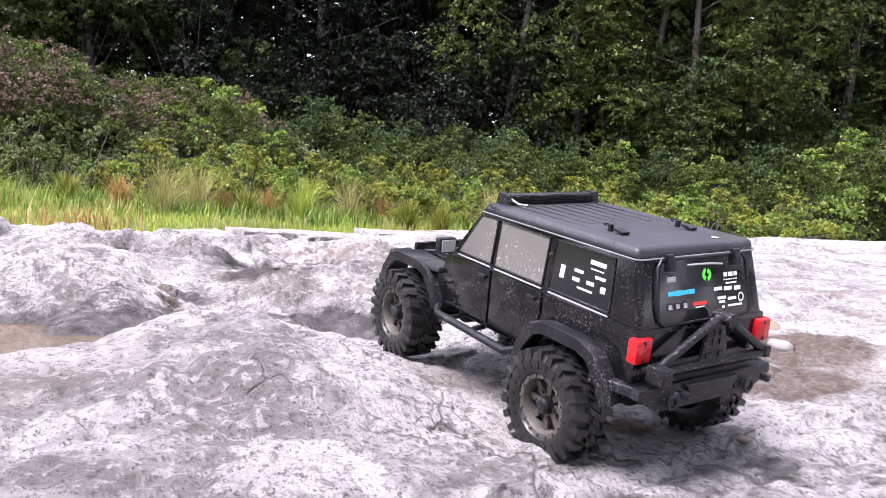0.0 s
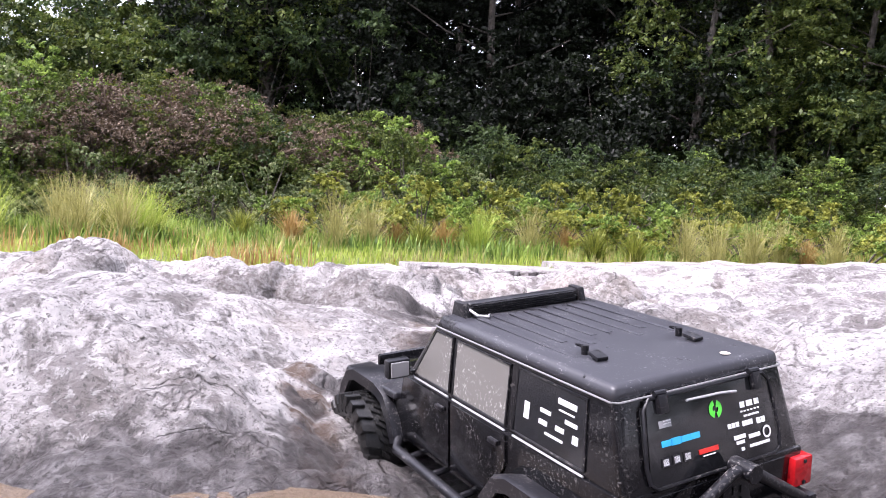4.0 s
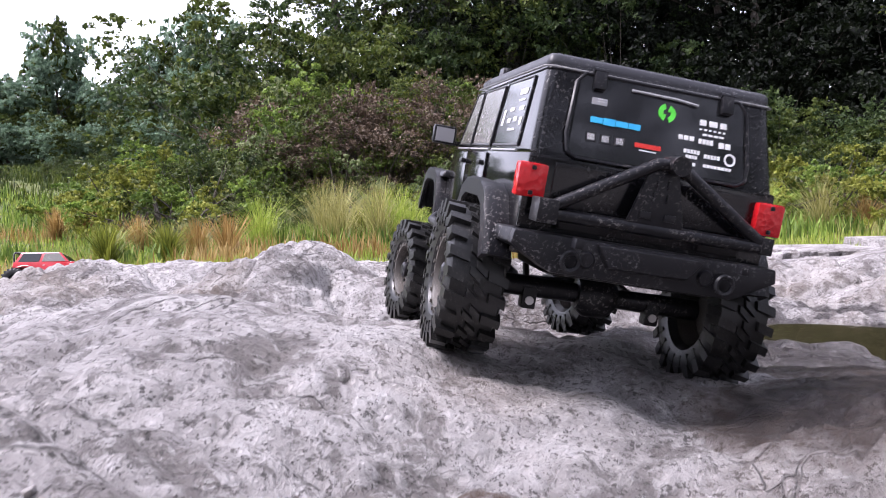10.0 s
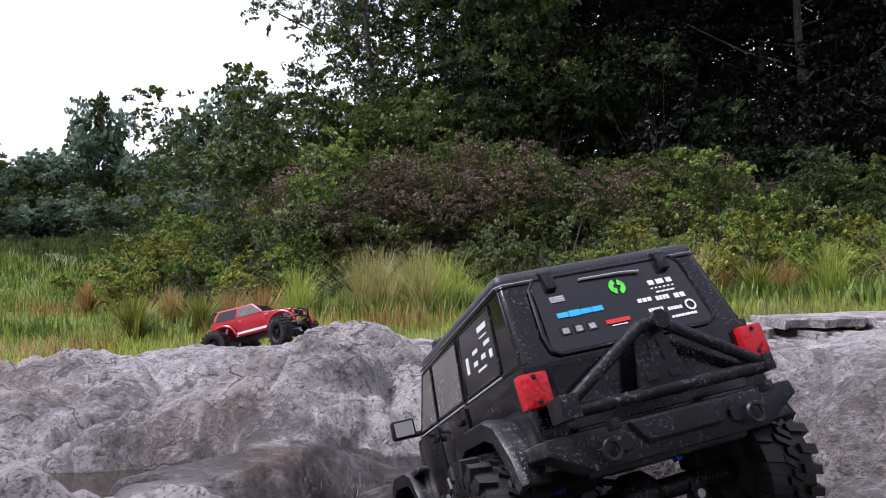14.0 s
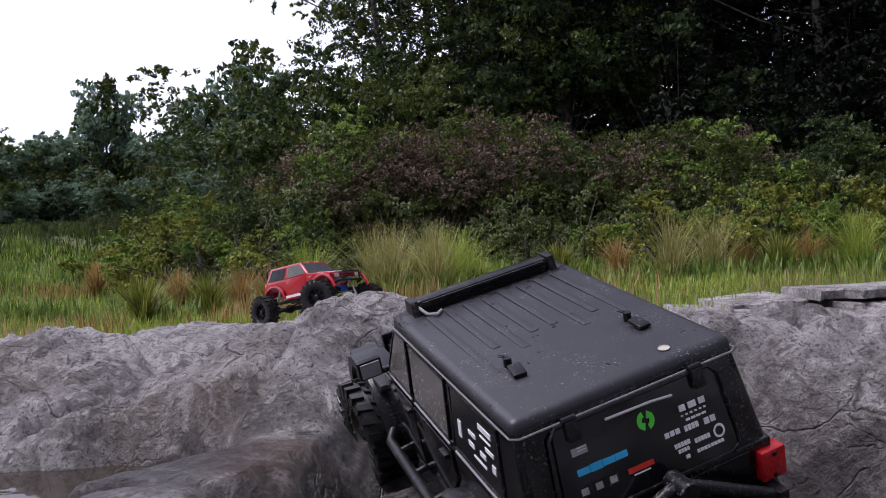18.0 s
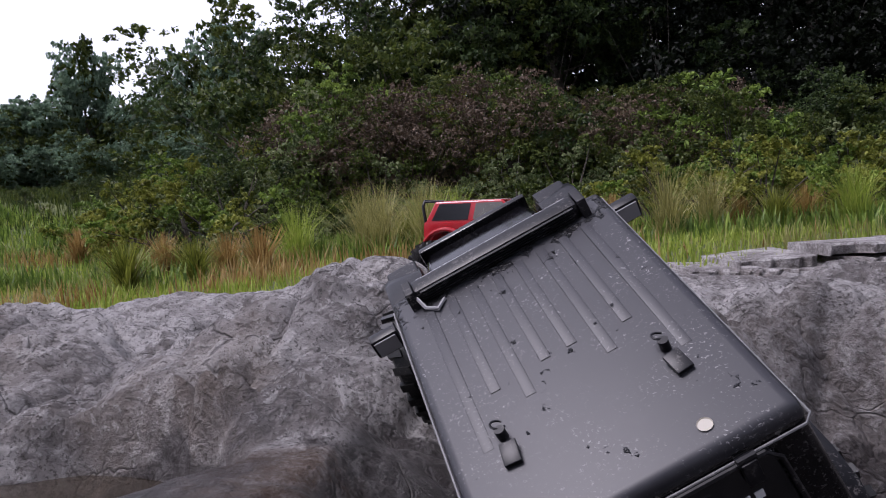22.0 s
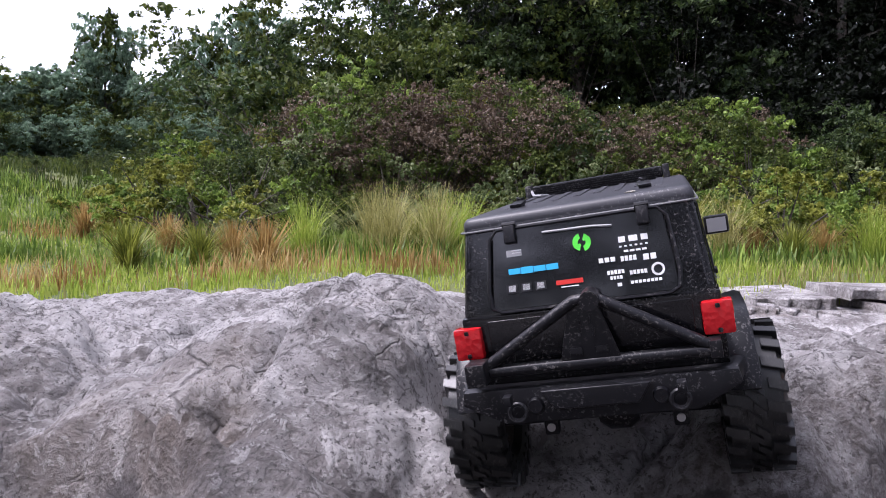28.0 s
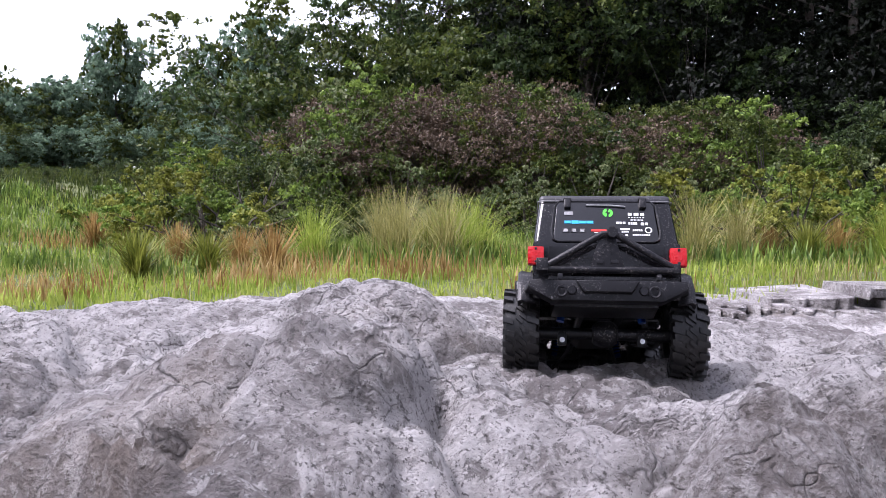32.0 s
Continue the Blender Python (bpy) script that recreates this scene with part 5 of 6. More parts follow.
for i, (x, y, a, b, c, pale) in enumerate(STONES):
    lay_stone("stone", 60 + i, x, y / LONG, a, b, c, DRY_STONE if pale else BROWN_STONE, "small pale stone lying loose on the rock" if pale else "small brown stone lying loose on the rock")["group"] = "loose stones"


def make_ledge():
    """Thin beds of rock broken off in steps, each slab a part."""
    rnd = random.Random(8)
    ledge = thing("rock_ledge", "low layered ledge of grey-brown broken rock at the meadow's edge", "rock")
    for layer, (back, thick) in enumerate(((0.0, 0.024), (0.06, 0.022), (0.15, 0.022))):
        x = 0.75 + 0.25 * layer
        while x < 5.6:
            w = rnd.uniform(0.18, 0.8)
            d = rnd.uniform(0.4, 0.6)
            y = (7.66 + back + 0.22 * max(0, x - 2) * 0.6) / LONG + rnd.uniform(-0.05, 0.05)
            z = float(ground_height(x + w / 2, (7.6 + 0.13 * max(0, x - 2)) / LONG)) + sum((0.027, 0.025)[:layer]) + rnd.uniform(-0.012, 0.004)
            if layer == 0 or rnd.random() < 0.62:
                n = 12
                front = [(x + w * i / n, y + rnd.uniform(-0.07, 0.07)) for i in range(n + 1)]
                rear = [(x + w, y + d), (x, y + d)]
                tilt = rnd.uniform(-0.025, 0.025)
                bm = bmesh.new()
                low = [bm.verts.new((px, py + 0.015, z - 0.03)) for px, py in front + rear]
                mid = [bm.verts.new((px, py, z + thick * 0.7 + tilt * (px - x) / w)) for px, py in front + rear]
                top = [bm.verts.new((px, py + 0.018, z + thick + tilt * (px - x) / w + rnd.uniform(-0.006, 0.006))) for px, py in front + rear]
                k = len(low)
                for ring_a, ring_b in ((low, mid), (mid, top)):
                    for i in range(k):
                        bm.faces.new((ring_a[i], ring_a[(i + 1) % k], ring_b[(i + 1) % k], ring_b[i]))
                bm.faces.new(top)
                part("slab", bm, ROCK, ledge)
            x += w + rnd.uniform(-0.01, 0.05)
    return ledge


make_ledge()


# ---- plants ----
GREEN = leaf_material("mid_green_leaves", (0.0241, 0.0414, 0.0087), (0.0672, 0.1037, 0.0191), (0.1450, 0.1739, 0.0350))
# shade under the wood's canopy is put into these two leaf colours
DEEP_SHADE = leaf_material("deep_green_leaves", (0.0022, 0.0042, 0.0018), (0.0052, 0.0098, 0.0035), (0.013, 0.021, 0.0068))
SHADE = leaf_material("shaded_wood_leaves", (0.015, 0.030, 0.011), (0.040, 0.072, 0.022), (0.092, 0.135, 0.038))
# aerial haze over the far trees is put into their pale leaf colour
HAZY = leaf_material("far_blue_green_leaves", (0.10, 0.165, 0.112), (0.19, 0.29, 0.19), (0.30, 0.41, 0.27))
BRIGHT = leaf_material("fresh_green_leaves", (0.0603, 0.1089, 0.0207), (0.1602, 0.2556, 0.0405), (0.3078, 0.4131, 0.0810))
YELLOW = leaf_material("yellowing_leaves", (0.0774, 0.0944, 0.0161), (0.2099, 0.2431, 0.0357), (0.3536, 0.3646, 0.0663))
BROWN = leaf_material("dry_brown_twigs", (0.055, 0.038, 0.026), (0.125, 0.088, 0.060), (0.21, 0.15, 0.10), through=0.1)
PALE = leaf_material("pale_grey_green_leaves", (0.0547, 0.0866, 0.0293), (0.1276, 0.1732, 0.0586), (0.3281, 0.3646, 0.1823))
STRAW = leaf_material("straw_grass", (0.20, 0.19, 0.06), (0.38, 0.36, 0.12), (0.54, 0.50, 0.22), through=0.45)
MEADOW_GREEN = leaf_material("meadow_grass", (0.16, 0.24, 0.03), (0.34, 0.44, 0.06), (0.50, 0.55, 0.13), through=0.45)
RUST = leaf_material("rust_brown_grass", (0.22, 0.125, 0.04), (0.40, 0.255, 0.085), (0.52, 0.38, 0.16), through=0.4)


def quads_mesh(name, verts, mat, faces=4):
    """A mesh of separate small faces, from an array of corners."""
    n = len(verts) // faces
    me = bpy.data.meshes.new(name)
    me.vertices.add(len(verts))
    me.vertices.foreach_set("co", np.ascontiguousarray(verts, np.float32).ravel())
    me.loops.add(len(verts))
    me.loops.foreach_set("vertex_index", np.arange(len(verts), dtype=np.int32))
    me.polygons.add(n)
    me.polygons.foreach_set("loop_start", np.arange(0, len(verts), faces, dtype=np.int32))
    me.materials.append(mat)
    me.update()
    return me


def leaf_corners(rng, centres, size, droop=0.25, slim=0.5):
    """Pointed leaves at the centres, facing all ways but mostly upward."""
    n = len(centres)
    nor = rng.normal(size=(n, 3)) + (0, 0, 0.8)
    nor /= np.linalg.norm(nor, axis=1, keepdims=True)
    along = np.cross(nor, rng.normal(size=(n, 3)))
    along /= np.linalg.norm(along, axis=1, keepdims=True)
    along[:, 2] -= droop
    across = np.cross(nor, along)
    s = (size * rng.uniform(0.6, 1.35, n))[:, None]
    a, b = along * s, across * s * slim
    return np.stack([centres - a, centres + b - 0.15 * a, centres + a, centres - b - 0.15 * a], 1).reshape(-1, 3)


def clump_points(rng, blobs, per):
    """Points in feathery sprays: blobs are x, y, z and radius; each spray points outward and droops, with gaps between."""
    out = []
    for x, y, z, r in blobs:
        m = max(7, per // 26)
        d = rng.normal(size=(m, 3)) + (0, 0, 0.25)
        d /= np.linalg.norm(d, axis=1, keepdims=True)
        root = np.array((x, y, z)) + d * (r * rng.uniform(0.2, 1.0, m) ** 0.5)[:, None] * (1, 1, 0.82)
        pick = rng.integers(0, m, per)
        way = (d * (1, 1, 0.35))[pick]
        side = np.stack([-d[:, 1], d[:, 0], 0.25 * d[:, 2]], 1)[pick]
        t, u = rng.uniform(-0.6, 1.0, per), rng.normal(size=per) * 0.34
        size = (r * rng.uniform(0.26, 0.52, m))[pick]
        off = way * (t * size)[:, None] + side * (u * size * (1.15 - np.abs(t)))[:, None]
        off[:, 2] += -0.35 * size * t * t + 0.10 * size * rng.normal(size=per)
        out.append(root[pick] + off)
    return np.concatenate(out)


def make_tree(seed, height, spread, mats, leaf, per, label, trunk=0.16, low=0.25, blobs=34, puff=1.0):
    """A broadleaf tree: leaning tapered trunk, limbs, and a ragged crown of leaves in clumps."""
    rng = np.random.default_rng(seed)
    tree = thing("tree", label, "tree")
    lean = rng.uniform(-0.06, 0.06, 2) * height
    stem = [(lean[0] * f ** 1.5 + 0.1 * math.sin(5 * f + seed), lean[1] * f ** 1.5, height * 0.86 * f - 0.2 * (f == 0)) for f in np.linspace(0, 1, 7)]
    part("trunk", tube(stem, [trunk * (1 - 0.85 * f) for f in np.linspace(0, 1, 7)], sides=8), BARK, tree)
    crown = []
    limbs = bmesh.new()
    for i in range(blobs):
        f = low + (1 - low) * ((i + 0.5) / blobs) ** 0.85
        a = i * 2.4 + rng.uniform(-0.5, 0.5)
        reach = spread * (0.35 + 0.65 * math.sin(math.pi * min(1.0, 0.18 + 0.82 * (1 - f) + 0.1))) * rng.uniform(0.5, 1.05)
        k = f * 6
        j = min(5, int(k))
        p = Vector(stem[j]).lerp(Vector(stem[j + 1]), k - j)
        tip = p + Vector((math.cos(a) * reach, math.sin(a) * reach, rng.uniform(0.0, 0.25) * reach + (0.12 * height * f)))
        if i % 2 == 0:
            mid = p.lerp(tip, 0.5) + Vector((0, 0, -0.05 * reach))
            tube([p, mid, tip], [0.30 * trunk * (1.1 - f), 0.2 * trunk * (1.1 - f), 0.02], limbs, 5, caps=False)
        r = spread * puff * rng.uniform(0.16, 0.33)
        crown.append((*tip, r))
        crown.append((*(p.lerp(tip, 0.55) + Vector(rng.uniform(-0.4, 0.4, 3).tolist())), r * 0.8))
    tagged(part("limb_frame", limbs, BARK, tree), kind="stuff")
    cut = len(crown) * 2 // 3 if len(mats) > 1 else len(crown)
    order = rng.permutation(len(crown))
    for m, some in zip(mats, (order[:cut], order[cut:])):
        if len(some):
            pts = clump_points(rng, [crown[i] for i in some], per)
            part("crown", quads_mesh("crown", leaf_corners(rng, pts, leaf), m), None, tree)
    return tree


def make_bush(seed, width, height, mats, leaf, per, label, blobs=16, twigs=10, kind="bush"):
    """A shrub: bent stems from the root and leafy clumps of uneven size down to the ground."""
    rng = np.random.default_rng(seed)
    bush = thing(kind, label, "bush")
    stems = bmesh.new()
    crown = []
    for i in range(twigs):
        a, out = rng.uniform(0, 6.28), rng.uniform(0.15, 0.95) * width / 2
        tip = Vector((math.cos(a) * out, math.sin(a) * out, height * rng.uniform(0.6, 1.08) * (1 - 0.35 * (2 * out / width) ** 2)))
        tube([(0.1 * math.cos(a), 0.1 * math.sin(a), -0.1), tip * 0.5 + Vector((0, 0, 0.1 * height)), tip], [0.022, 0.014, 0.004], stems, 4, caps=False)
        crown.append((*tip, rng.uniform(0.10, 0.18) * height))
    tagged(part("stem_frame", stems, BARK, bush), kind="stuff")
    for i in range(blobs):
        a, k = rng.uniform(0, 6.28), math.sqrt(rng.uniform(0, 1))
        out = k * width / 2
        top = height * (1 - 0.55 * k * k)
        crown.append((math.cos(a) * out, math.sin(a) * out, rng.uniform(0.12, 0.88) * top, rng.uniform(0.14, 0.27) * height))
    cut = len(crown) * 3 // 5 if len(mats) > 1 else len(crown)
    order = rng.permutation(len(crown))
    for m, some in zip(mats, (order[:cut], order[cut:])):
        pts = clump_points(rng, [crown[i] for i in some], per)
        pts[:, 2] = np.abs(pts[:, 2])
        part("foliage", quads_mesh("foliage", leaf_corners(rng, pts, leaf), m), None, bush)
    return bush


def blades(rng, n, area, tall, mat, name, label, width=0.006, clumps=60, thin=0.35):
    """Upright grass blades, bent at the tip, scattered in tufts over an area x0, x1, y0, y1."""
    x0, x1, y0, y1 = area
    cx, cy = rng.uniform(x0, x1, clumps), rng.uniform(y0, y1, clumps)
    pick = rng.integers(0, clumps, n)
    loose = rng.uniform(0, 1, n) < thin
    bx = np.where(loose, rng.uniform(x0, x1, n), cx[pick] + rng.normal(size=n) * 0.22)
    by = np.where(loose, rng.uniform(y0, y1, n), cy[pick] + rng.normal(size=n) * 0.22)
    keep = by > 7.9 + 0.22 * np.maximum(0, bx - 2) + 0.5 * value_noise(bx * 1.2, by * 1.2, 31)
    bx, by = bx[keep], by[keep] / LONG
    n = len(bx)
    bz = ground_height(bx, by) - 0.02
    h = tall * rng.uniform(0.45, 1.15, n) * (1 - 0.3 * loose[keep])
    a = rng.uniform(0, 6.28, n)
    lean = rng.uniform(0.05, 0.45, n) * h
    w = width * rng.uniform(0.6, 1.5, n)
    dx, dy = np.cos(a), np.sin(a)
    base = np.stack([bx, by, bz], 1)
    side = np.stack([-dy, dx, 0 * dx], 1) * w[:, None]
    midp = base + np.stack([dx * lean * 0.35, dy * lean * 0.35, h * 0.6], 1)
    tip = base + np.stack([dx * lean, dy * lean, h], 1)
    low = np.stack([base - side, base + side, midp + side * 0.8, midp - side * 0.8], 1)
    up = np.stack([midp - side * 0.8, midp + side * 0.8, tip + side * 0.08, tip - side * 0.08], 1)
    me = quads_mesh(name, np.concatenate([low, up], 1).reshape(-1, 3), mat)
    return tagged(new(name, me), label, "grass", kind="stuff")


def stand(ob, x, y, turn=0.0, sink=0.05):
    """Set a plant on the ground."""
    ob.matrix_basis = pose(x, y, float(ground_height(x, y)) - sink, 0, 0, turn)
    return ob


def polar(azimuth, far):
    """A place by degrees to the left of +y and metres from the crest of the rock, on the plan."""
    a = radians(azimuth)
    return -math.sin(a) * far, (1.0 + math.cos(a) * far) / LONG


def plant(ob, azimuth, far, turn=0.0, copy=True):
    x, y = polar(azimuth, far)
    m = pose(x, y, float(ground_height(x, y)) - 0.08, 0, 0, turn)
    return copy_thing(ob, m)


# woods: a few kinds of tree, then more of each along the edge and behind it
kinds = [
    make_tree(1, 13.0, 3.6, (DEEP_SHADE, SHADE), 0.055, 600, "tall shade-dark broadleaf tree at the wood's edge", 0.20, 0.16),
    make_tree(2, 12.0, 3.3, (DEEP_SHADE,), 0.055, 560, "tall shaded tree with a slim grey trunk", 0.16, 0.30),
    make_tree(3, 14.0, 4.0, (DEEP_SHADE, SHADE), 0.058, 600, "broad dark tree with drooping boughs", 0.22, 0.20),
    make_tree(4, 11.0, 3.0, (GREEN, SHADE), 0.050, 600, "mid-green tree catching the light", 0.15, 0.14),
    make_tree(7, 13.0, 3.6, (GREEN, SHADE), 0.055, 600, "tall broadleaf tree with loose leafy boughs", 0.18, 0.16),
]
wood_rng = random.Random(11)
for i in range(29):
    az = 0.9 - i * 2.05 + wood_rng.uniform(-0.8, 0.8)
    # leaf colours carry the wood's shade: darkest behind tall shrubs, lighter towards its ends
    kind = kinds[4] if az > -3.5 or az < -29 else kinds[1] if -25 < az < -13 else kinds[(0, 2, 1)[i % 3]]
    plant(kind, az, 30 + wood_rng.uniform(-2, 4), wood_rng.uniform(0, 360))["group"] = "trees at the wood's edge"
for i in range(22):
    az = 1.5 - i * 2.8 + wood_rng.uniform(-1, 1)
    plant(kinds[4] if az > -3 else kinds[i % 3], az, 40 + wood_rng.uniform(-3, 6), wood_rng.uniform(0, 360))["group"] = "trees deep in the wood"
for az, far in ((3.6, 31), (-4.5, 28), (-27.5, 26), (-32, 26), (-36.5, 26), (-40, 25), (-44, 26)):
    plant(kinds[3], az, far, 40 * az)["group"] = "trees at the wood's edge"
# thickets under the trees, and lower trees far left, haze in their leaf colour
# one kind of thicket in three leaf colours, deepening shade put into them
thicket = make_bush(31, 6.0, 4.6, (DEEP_SHADE, SHADE), 0.055, 640, "tall shaded thicket under the trees", blobs=26, twigs=14, kind="thicket")
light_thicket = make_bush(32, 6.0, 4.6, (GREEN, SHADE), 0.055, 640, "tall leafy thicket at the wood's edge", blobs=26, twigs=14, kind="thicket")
dark_thicket = make_bush(33, 6.0, 4.6, (DEEP_SHADE,), 0.055, 640, "deeply shaded dark thicket under the trees", blobs=26, twigs=14, kind="thicket")
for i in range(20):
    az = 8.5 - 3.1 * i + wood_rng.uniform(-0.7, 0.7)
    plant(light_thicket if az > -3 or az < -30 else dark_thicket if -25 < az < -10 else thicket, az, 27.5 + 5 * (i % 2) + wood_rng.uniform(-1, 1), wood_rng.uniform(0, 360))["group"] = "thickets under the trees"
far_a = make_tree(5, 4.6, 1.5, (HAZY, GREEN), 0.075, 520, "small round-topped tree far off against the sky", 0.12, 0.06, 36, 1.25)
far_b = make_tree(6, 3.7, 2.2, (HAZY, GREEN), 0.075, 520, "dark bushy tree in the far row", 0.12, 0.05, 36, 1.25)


def plant_to(ob, azimuth, far, rise, turn, slim=1.0):
    """A far tree whose top stands so many degrees above the eye's level."""
    x, y = polar(azimuth, far)
    z = float(ground_height(x, y))
    size = (far * math.tan(radians(rise)) + 0.35 - z) / max(v.co.z for c in ob.children if c.type == "MESH" for v in c.data.vertices)
    return copy_thing(ob, pose(x, y, z - 0.08, 0, 0, turn) @ Matrix.Diagonal((size * slim, size * slim, size, 1)))


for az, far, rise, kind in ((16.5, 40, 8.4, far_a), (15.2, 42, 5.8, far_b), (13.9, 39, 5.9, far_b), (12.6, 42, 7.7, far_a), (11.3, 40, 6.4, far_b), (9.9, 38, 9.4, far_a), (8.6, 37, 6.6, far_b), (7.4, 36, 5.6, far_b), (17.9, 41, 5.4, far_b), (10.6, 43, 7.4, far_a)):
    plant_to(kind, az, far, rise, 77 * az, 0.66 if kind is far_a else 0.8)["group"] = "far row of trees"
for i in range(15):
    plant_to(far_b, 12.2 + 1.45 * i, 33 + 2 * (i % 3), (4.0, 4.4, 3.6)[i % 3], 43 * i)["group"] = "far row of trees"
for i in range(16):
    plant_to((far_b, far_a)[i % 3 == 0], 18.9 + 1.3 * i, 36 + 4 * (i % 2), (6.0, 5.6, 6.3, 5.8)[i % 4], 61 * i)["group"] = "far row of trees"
# shrubs along the meadow
sh_green = make_bush(21, 3.4, 2.6, (GREEN, BRIGHT), 0.040, 640, "dense green shrub at the meadow's edge")
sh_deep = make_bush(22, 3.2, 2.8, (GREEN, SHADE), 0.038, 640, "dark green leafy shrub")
sh_brown = make_bush(23, 3.8, 2.3, (BROWN, GREEN), 0.022, 560, "half-dry brown shrub full of thin twigs", twigs=90)
sh_yellow = make_bush(24, 3.6, 2.3, (YELLOW, BRIGHT), 0.038, 640, "yellow-green shrub overgrown with creeper")
sh_pale = make_bush(25, 2.6, 1.2, (PALE, GREEN), 0.024, 460, "low grey-green shrub with pale flower heads")
sapling = make_bush(26, 1.3, 3.0, (BRIGHT, PALE), 0.040, 420, "slender light green sapling", blobs=14, twigs=8, kind="sapling")
sh_weed = make_bush(27, 2.8, 1.05, (YELLOW, BRIGHT), 0.026, 420, "low mass of yellow-green weeds", blobs=18, twigs=16, kind="weed_patch")
BUSHES = [
    (sh_weed, -9, 16), (sh_weed, -13, 15), (sh_weed, -16.5, 16), (sh_weed, -20, 15), (sh_weed, -24, 15.5), (sh_weed, -28, 15), (sh_weed, -33, 15.5), (sh_weed, -38, 15), (sh_weed, -44, 15), (sh_weed, 12.4, 16), (sh_weed, 14.5, 18),
    (sapling, 6.9, 19.5), (sapling, 7.6, 20.5), (sh_yellow, 1.0, 22.5), (sh_yellow, -2.0, 23.5), (sh_brown, -0.6, 21.5), (sh_brown, 2.4, 20.5), (sh_yellow, 9.0, 22), (sh_green, 11.2, 20), (sh_yellow, 12.6, 22), (sh_deep, 10.0, 18.5),
    (sh_brown, -6.0, 24), (sh_deep, -3.2, 22), (sh_deep, -12.5, 26), (sh_green, -9.0, 21), (sh_deep, -17.0, 22), (sh_deep, -20.5, 20), (sh_deep, -23.5, 23), (sh_deep, -14.2, 20.5),
    (sh_brown, -10.0, 21.5), (sh_deep, -27.0, 20), (sh_green, -27.5, 22.5), (sh_deep, -31.5, 21), (sh_green, -35, 20), (sh_deep, -38.5, 21), (sh_green, -42, 20), (sh_deep, -46, 21), (sh_green, -50, 20),
    (sh_deep, 19.5, 24), (sh_deep, 21.6, 25), (sh_green, 24.2, 24), (sh_deep, 27, 25), (sh_deep, 17.4, 26), (sh_deep, 18.2, 28), (sh_green, 20.6, 30), (sh_deep, 23.0, 29), (sh_deep, 25.5, 30), (sh_green, 28.0, 29), (sh_deep, 31.0, 30), (sh_deep, 15.0, 30), (sh_yellow, 5.2, 23), (sh_green, 3.6, 24.5),
    (sh_pale, -2.0, 17.5), (sh_pale, -4.6, 17), (sh_pale, -7.8, 17.5), (sh_pale, 4.0, 18), (sh_pale, -11.5, 17), (sh_green, 14.5, 25), (sh_deep, 16.5, 27), (sh_green, 19.5, 30), (sh_pale, -16, 17), (sh_pale, -24.5, 16.5), (sh_green, -12.0, 18.5),
]
bush_rng = random.Random(5)
for kind, az, far in BUSHES:
    if kind in (sh_weed, sh_pale):
        plant(kind, az, far, bush_rng.uniform(0, 360))["group"] = "weeds and low shrubs in the meadow"
    else:
        rise = float(np.interp(az, [-50, -30, -22, -14, -11, -8, -5, -2, 2, 5, 7, 9, 11, 14, 18], [4.6, 4.4, 4.8, 4.4, 5.4, 4.4, 4.6, 5.8, 5.8, 4.8, 5.2, 3.9, 3.2, 2.5, 2.0]))
        plant_to(kind, az, far, rise * bush_rng.uniform(0.88, 1.1), bush_rng.uniform(0, 360))["group"] = "shrubs along the meadow"
for ob in kinds + [far_a, far_b]:
    stand(ob, *polar(-55 - 5 * kinds.index(ob) if ob in kinds else 36 + 3 * (ob is far_a), 38))
stand(thicket, *polar(-54, 29))
stand(dark_thicket, *polar(-18.5, 31))
stand(light_thicket, *polar(-58, 27))
for i, ob in enumerate((sh_green, sh_deep, sh_brown, sh_yellow, sh_pale, sapling, sh_weed)):
    stand(ob, *polar((-53.5, -57, 4.6, -60, 10.8, 5.9, -49)[i], (22, 21, 21.5, 24, 16.5, 21, 15)[i]))
# unseen woods added behind and beside the camera, to darken the car paint's reflections
for i in range(15):
    plant(kinds[i % 4], 62 + 16 * i + wood_rng.uniform(-4, 4), 19 + wood_rng.uniform(0, 6), wood_rng.uniform(0, 360))["group"] = "trees on the near bank"
    plant(thicket, 66 + 16 * i + wood_rng.uniform(-4, 4), 17 + wood_rng.uniform(0, 3), wood_rng.uniform(0, 360))["group"] = "thickets on the near bank"
# tall tufts and dead weeds that stand out singly


def make_tuft(seed, n, tall, spread, mat, label, width=0.007, kind="grass_tuft"):
    """A tuft of arching stalks from one root."""
    rng = np.random.default_rng(seed)
    a, out, h = rng.uniform(0, 6.28, n), np.abs(rng.normal(size=n)) * spread, tall * rng.uniform(0.4, 1.1, n)
    root = rng.normal(size=(n, 2)) * 0.12 * spread
    d = np.stack([np.cos(a), np.sin(a)], 1)
    side = np.stack([-d[:, 1], d[:, 0], 0 * a], 1) * (width * rng.uniform(0.6, 1.5, n))[:, None]

    def at(f, bend):
        return np.stack([root[:, 0] + d[:, 0] * out * bend, root[:, 1] + d[:, 1] * out * bend, h * f - 0.03], 1)
    p, q, r = at(0, 0), at(0.6, 0.35), at(1.0, 1.0)
    low = np.stack([p - side, p + side, q + side * 0.8, q - side * 0.8], 1)
    up = np.stack([q - side * 0.8, q + side * 0.8, r + side * 0.15, r - side * 0.15], 1)
    tuft = thing(kind, label, "grass")
    part("stalk_spray", quads_mesh("stalk_spray", np.concatenate([low, up], 1).reshape(-1, 3), mat), None, tuft)
    return tuft


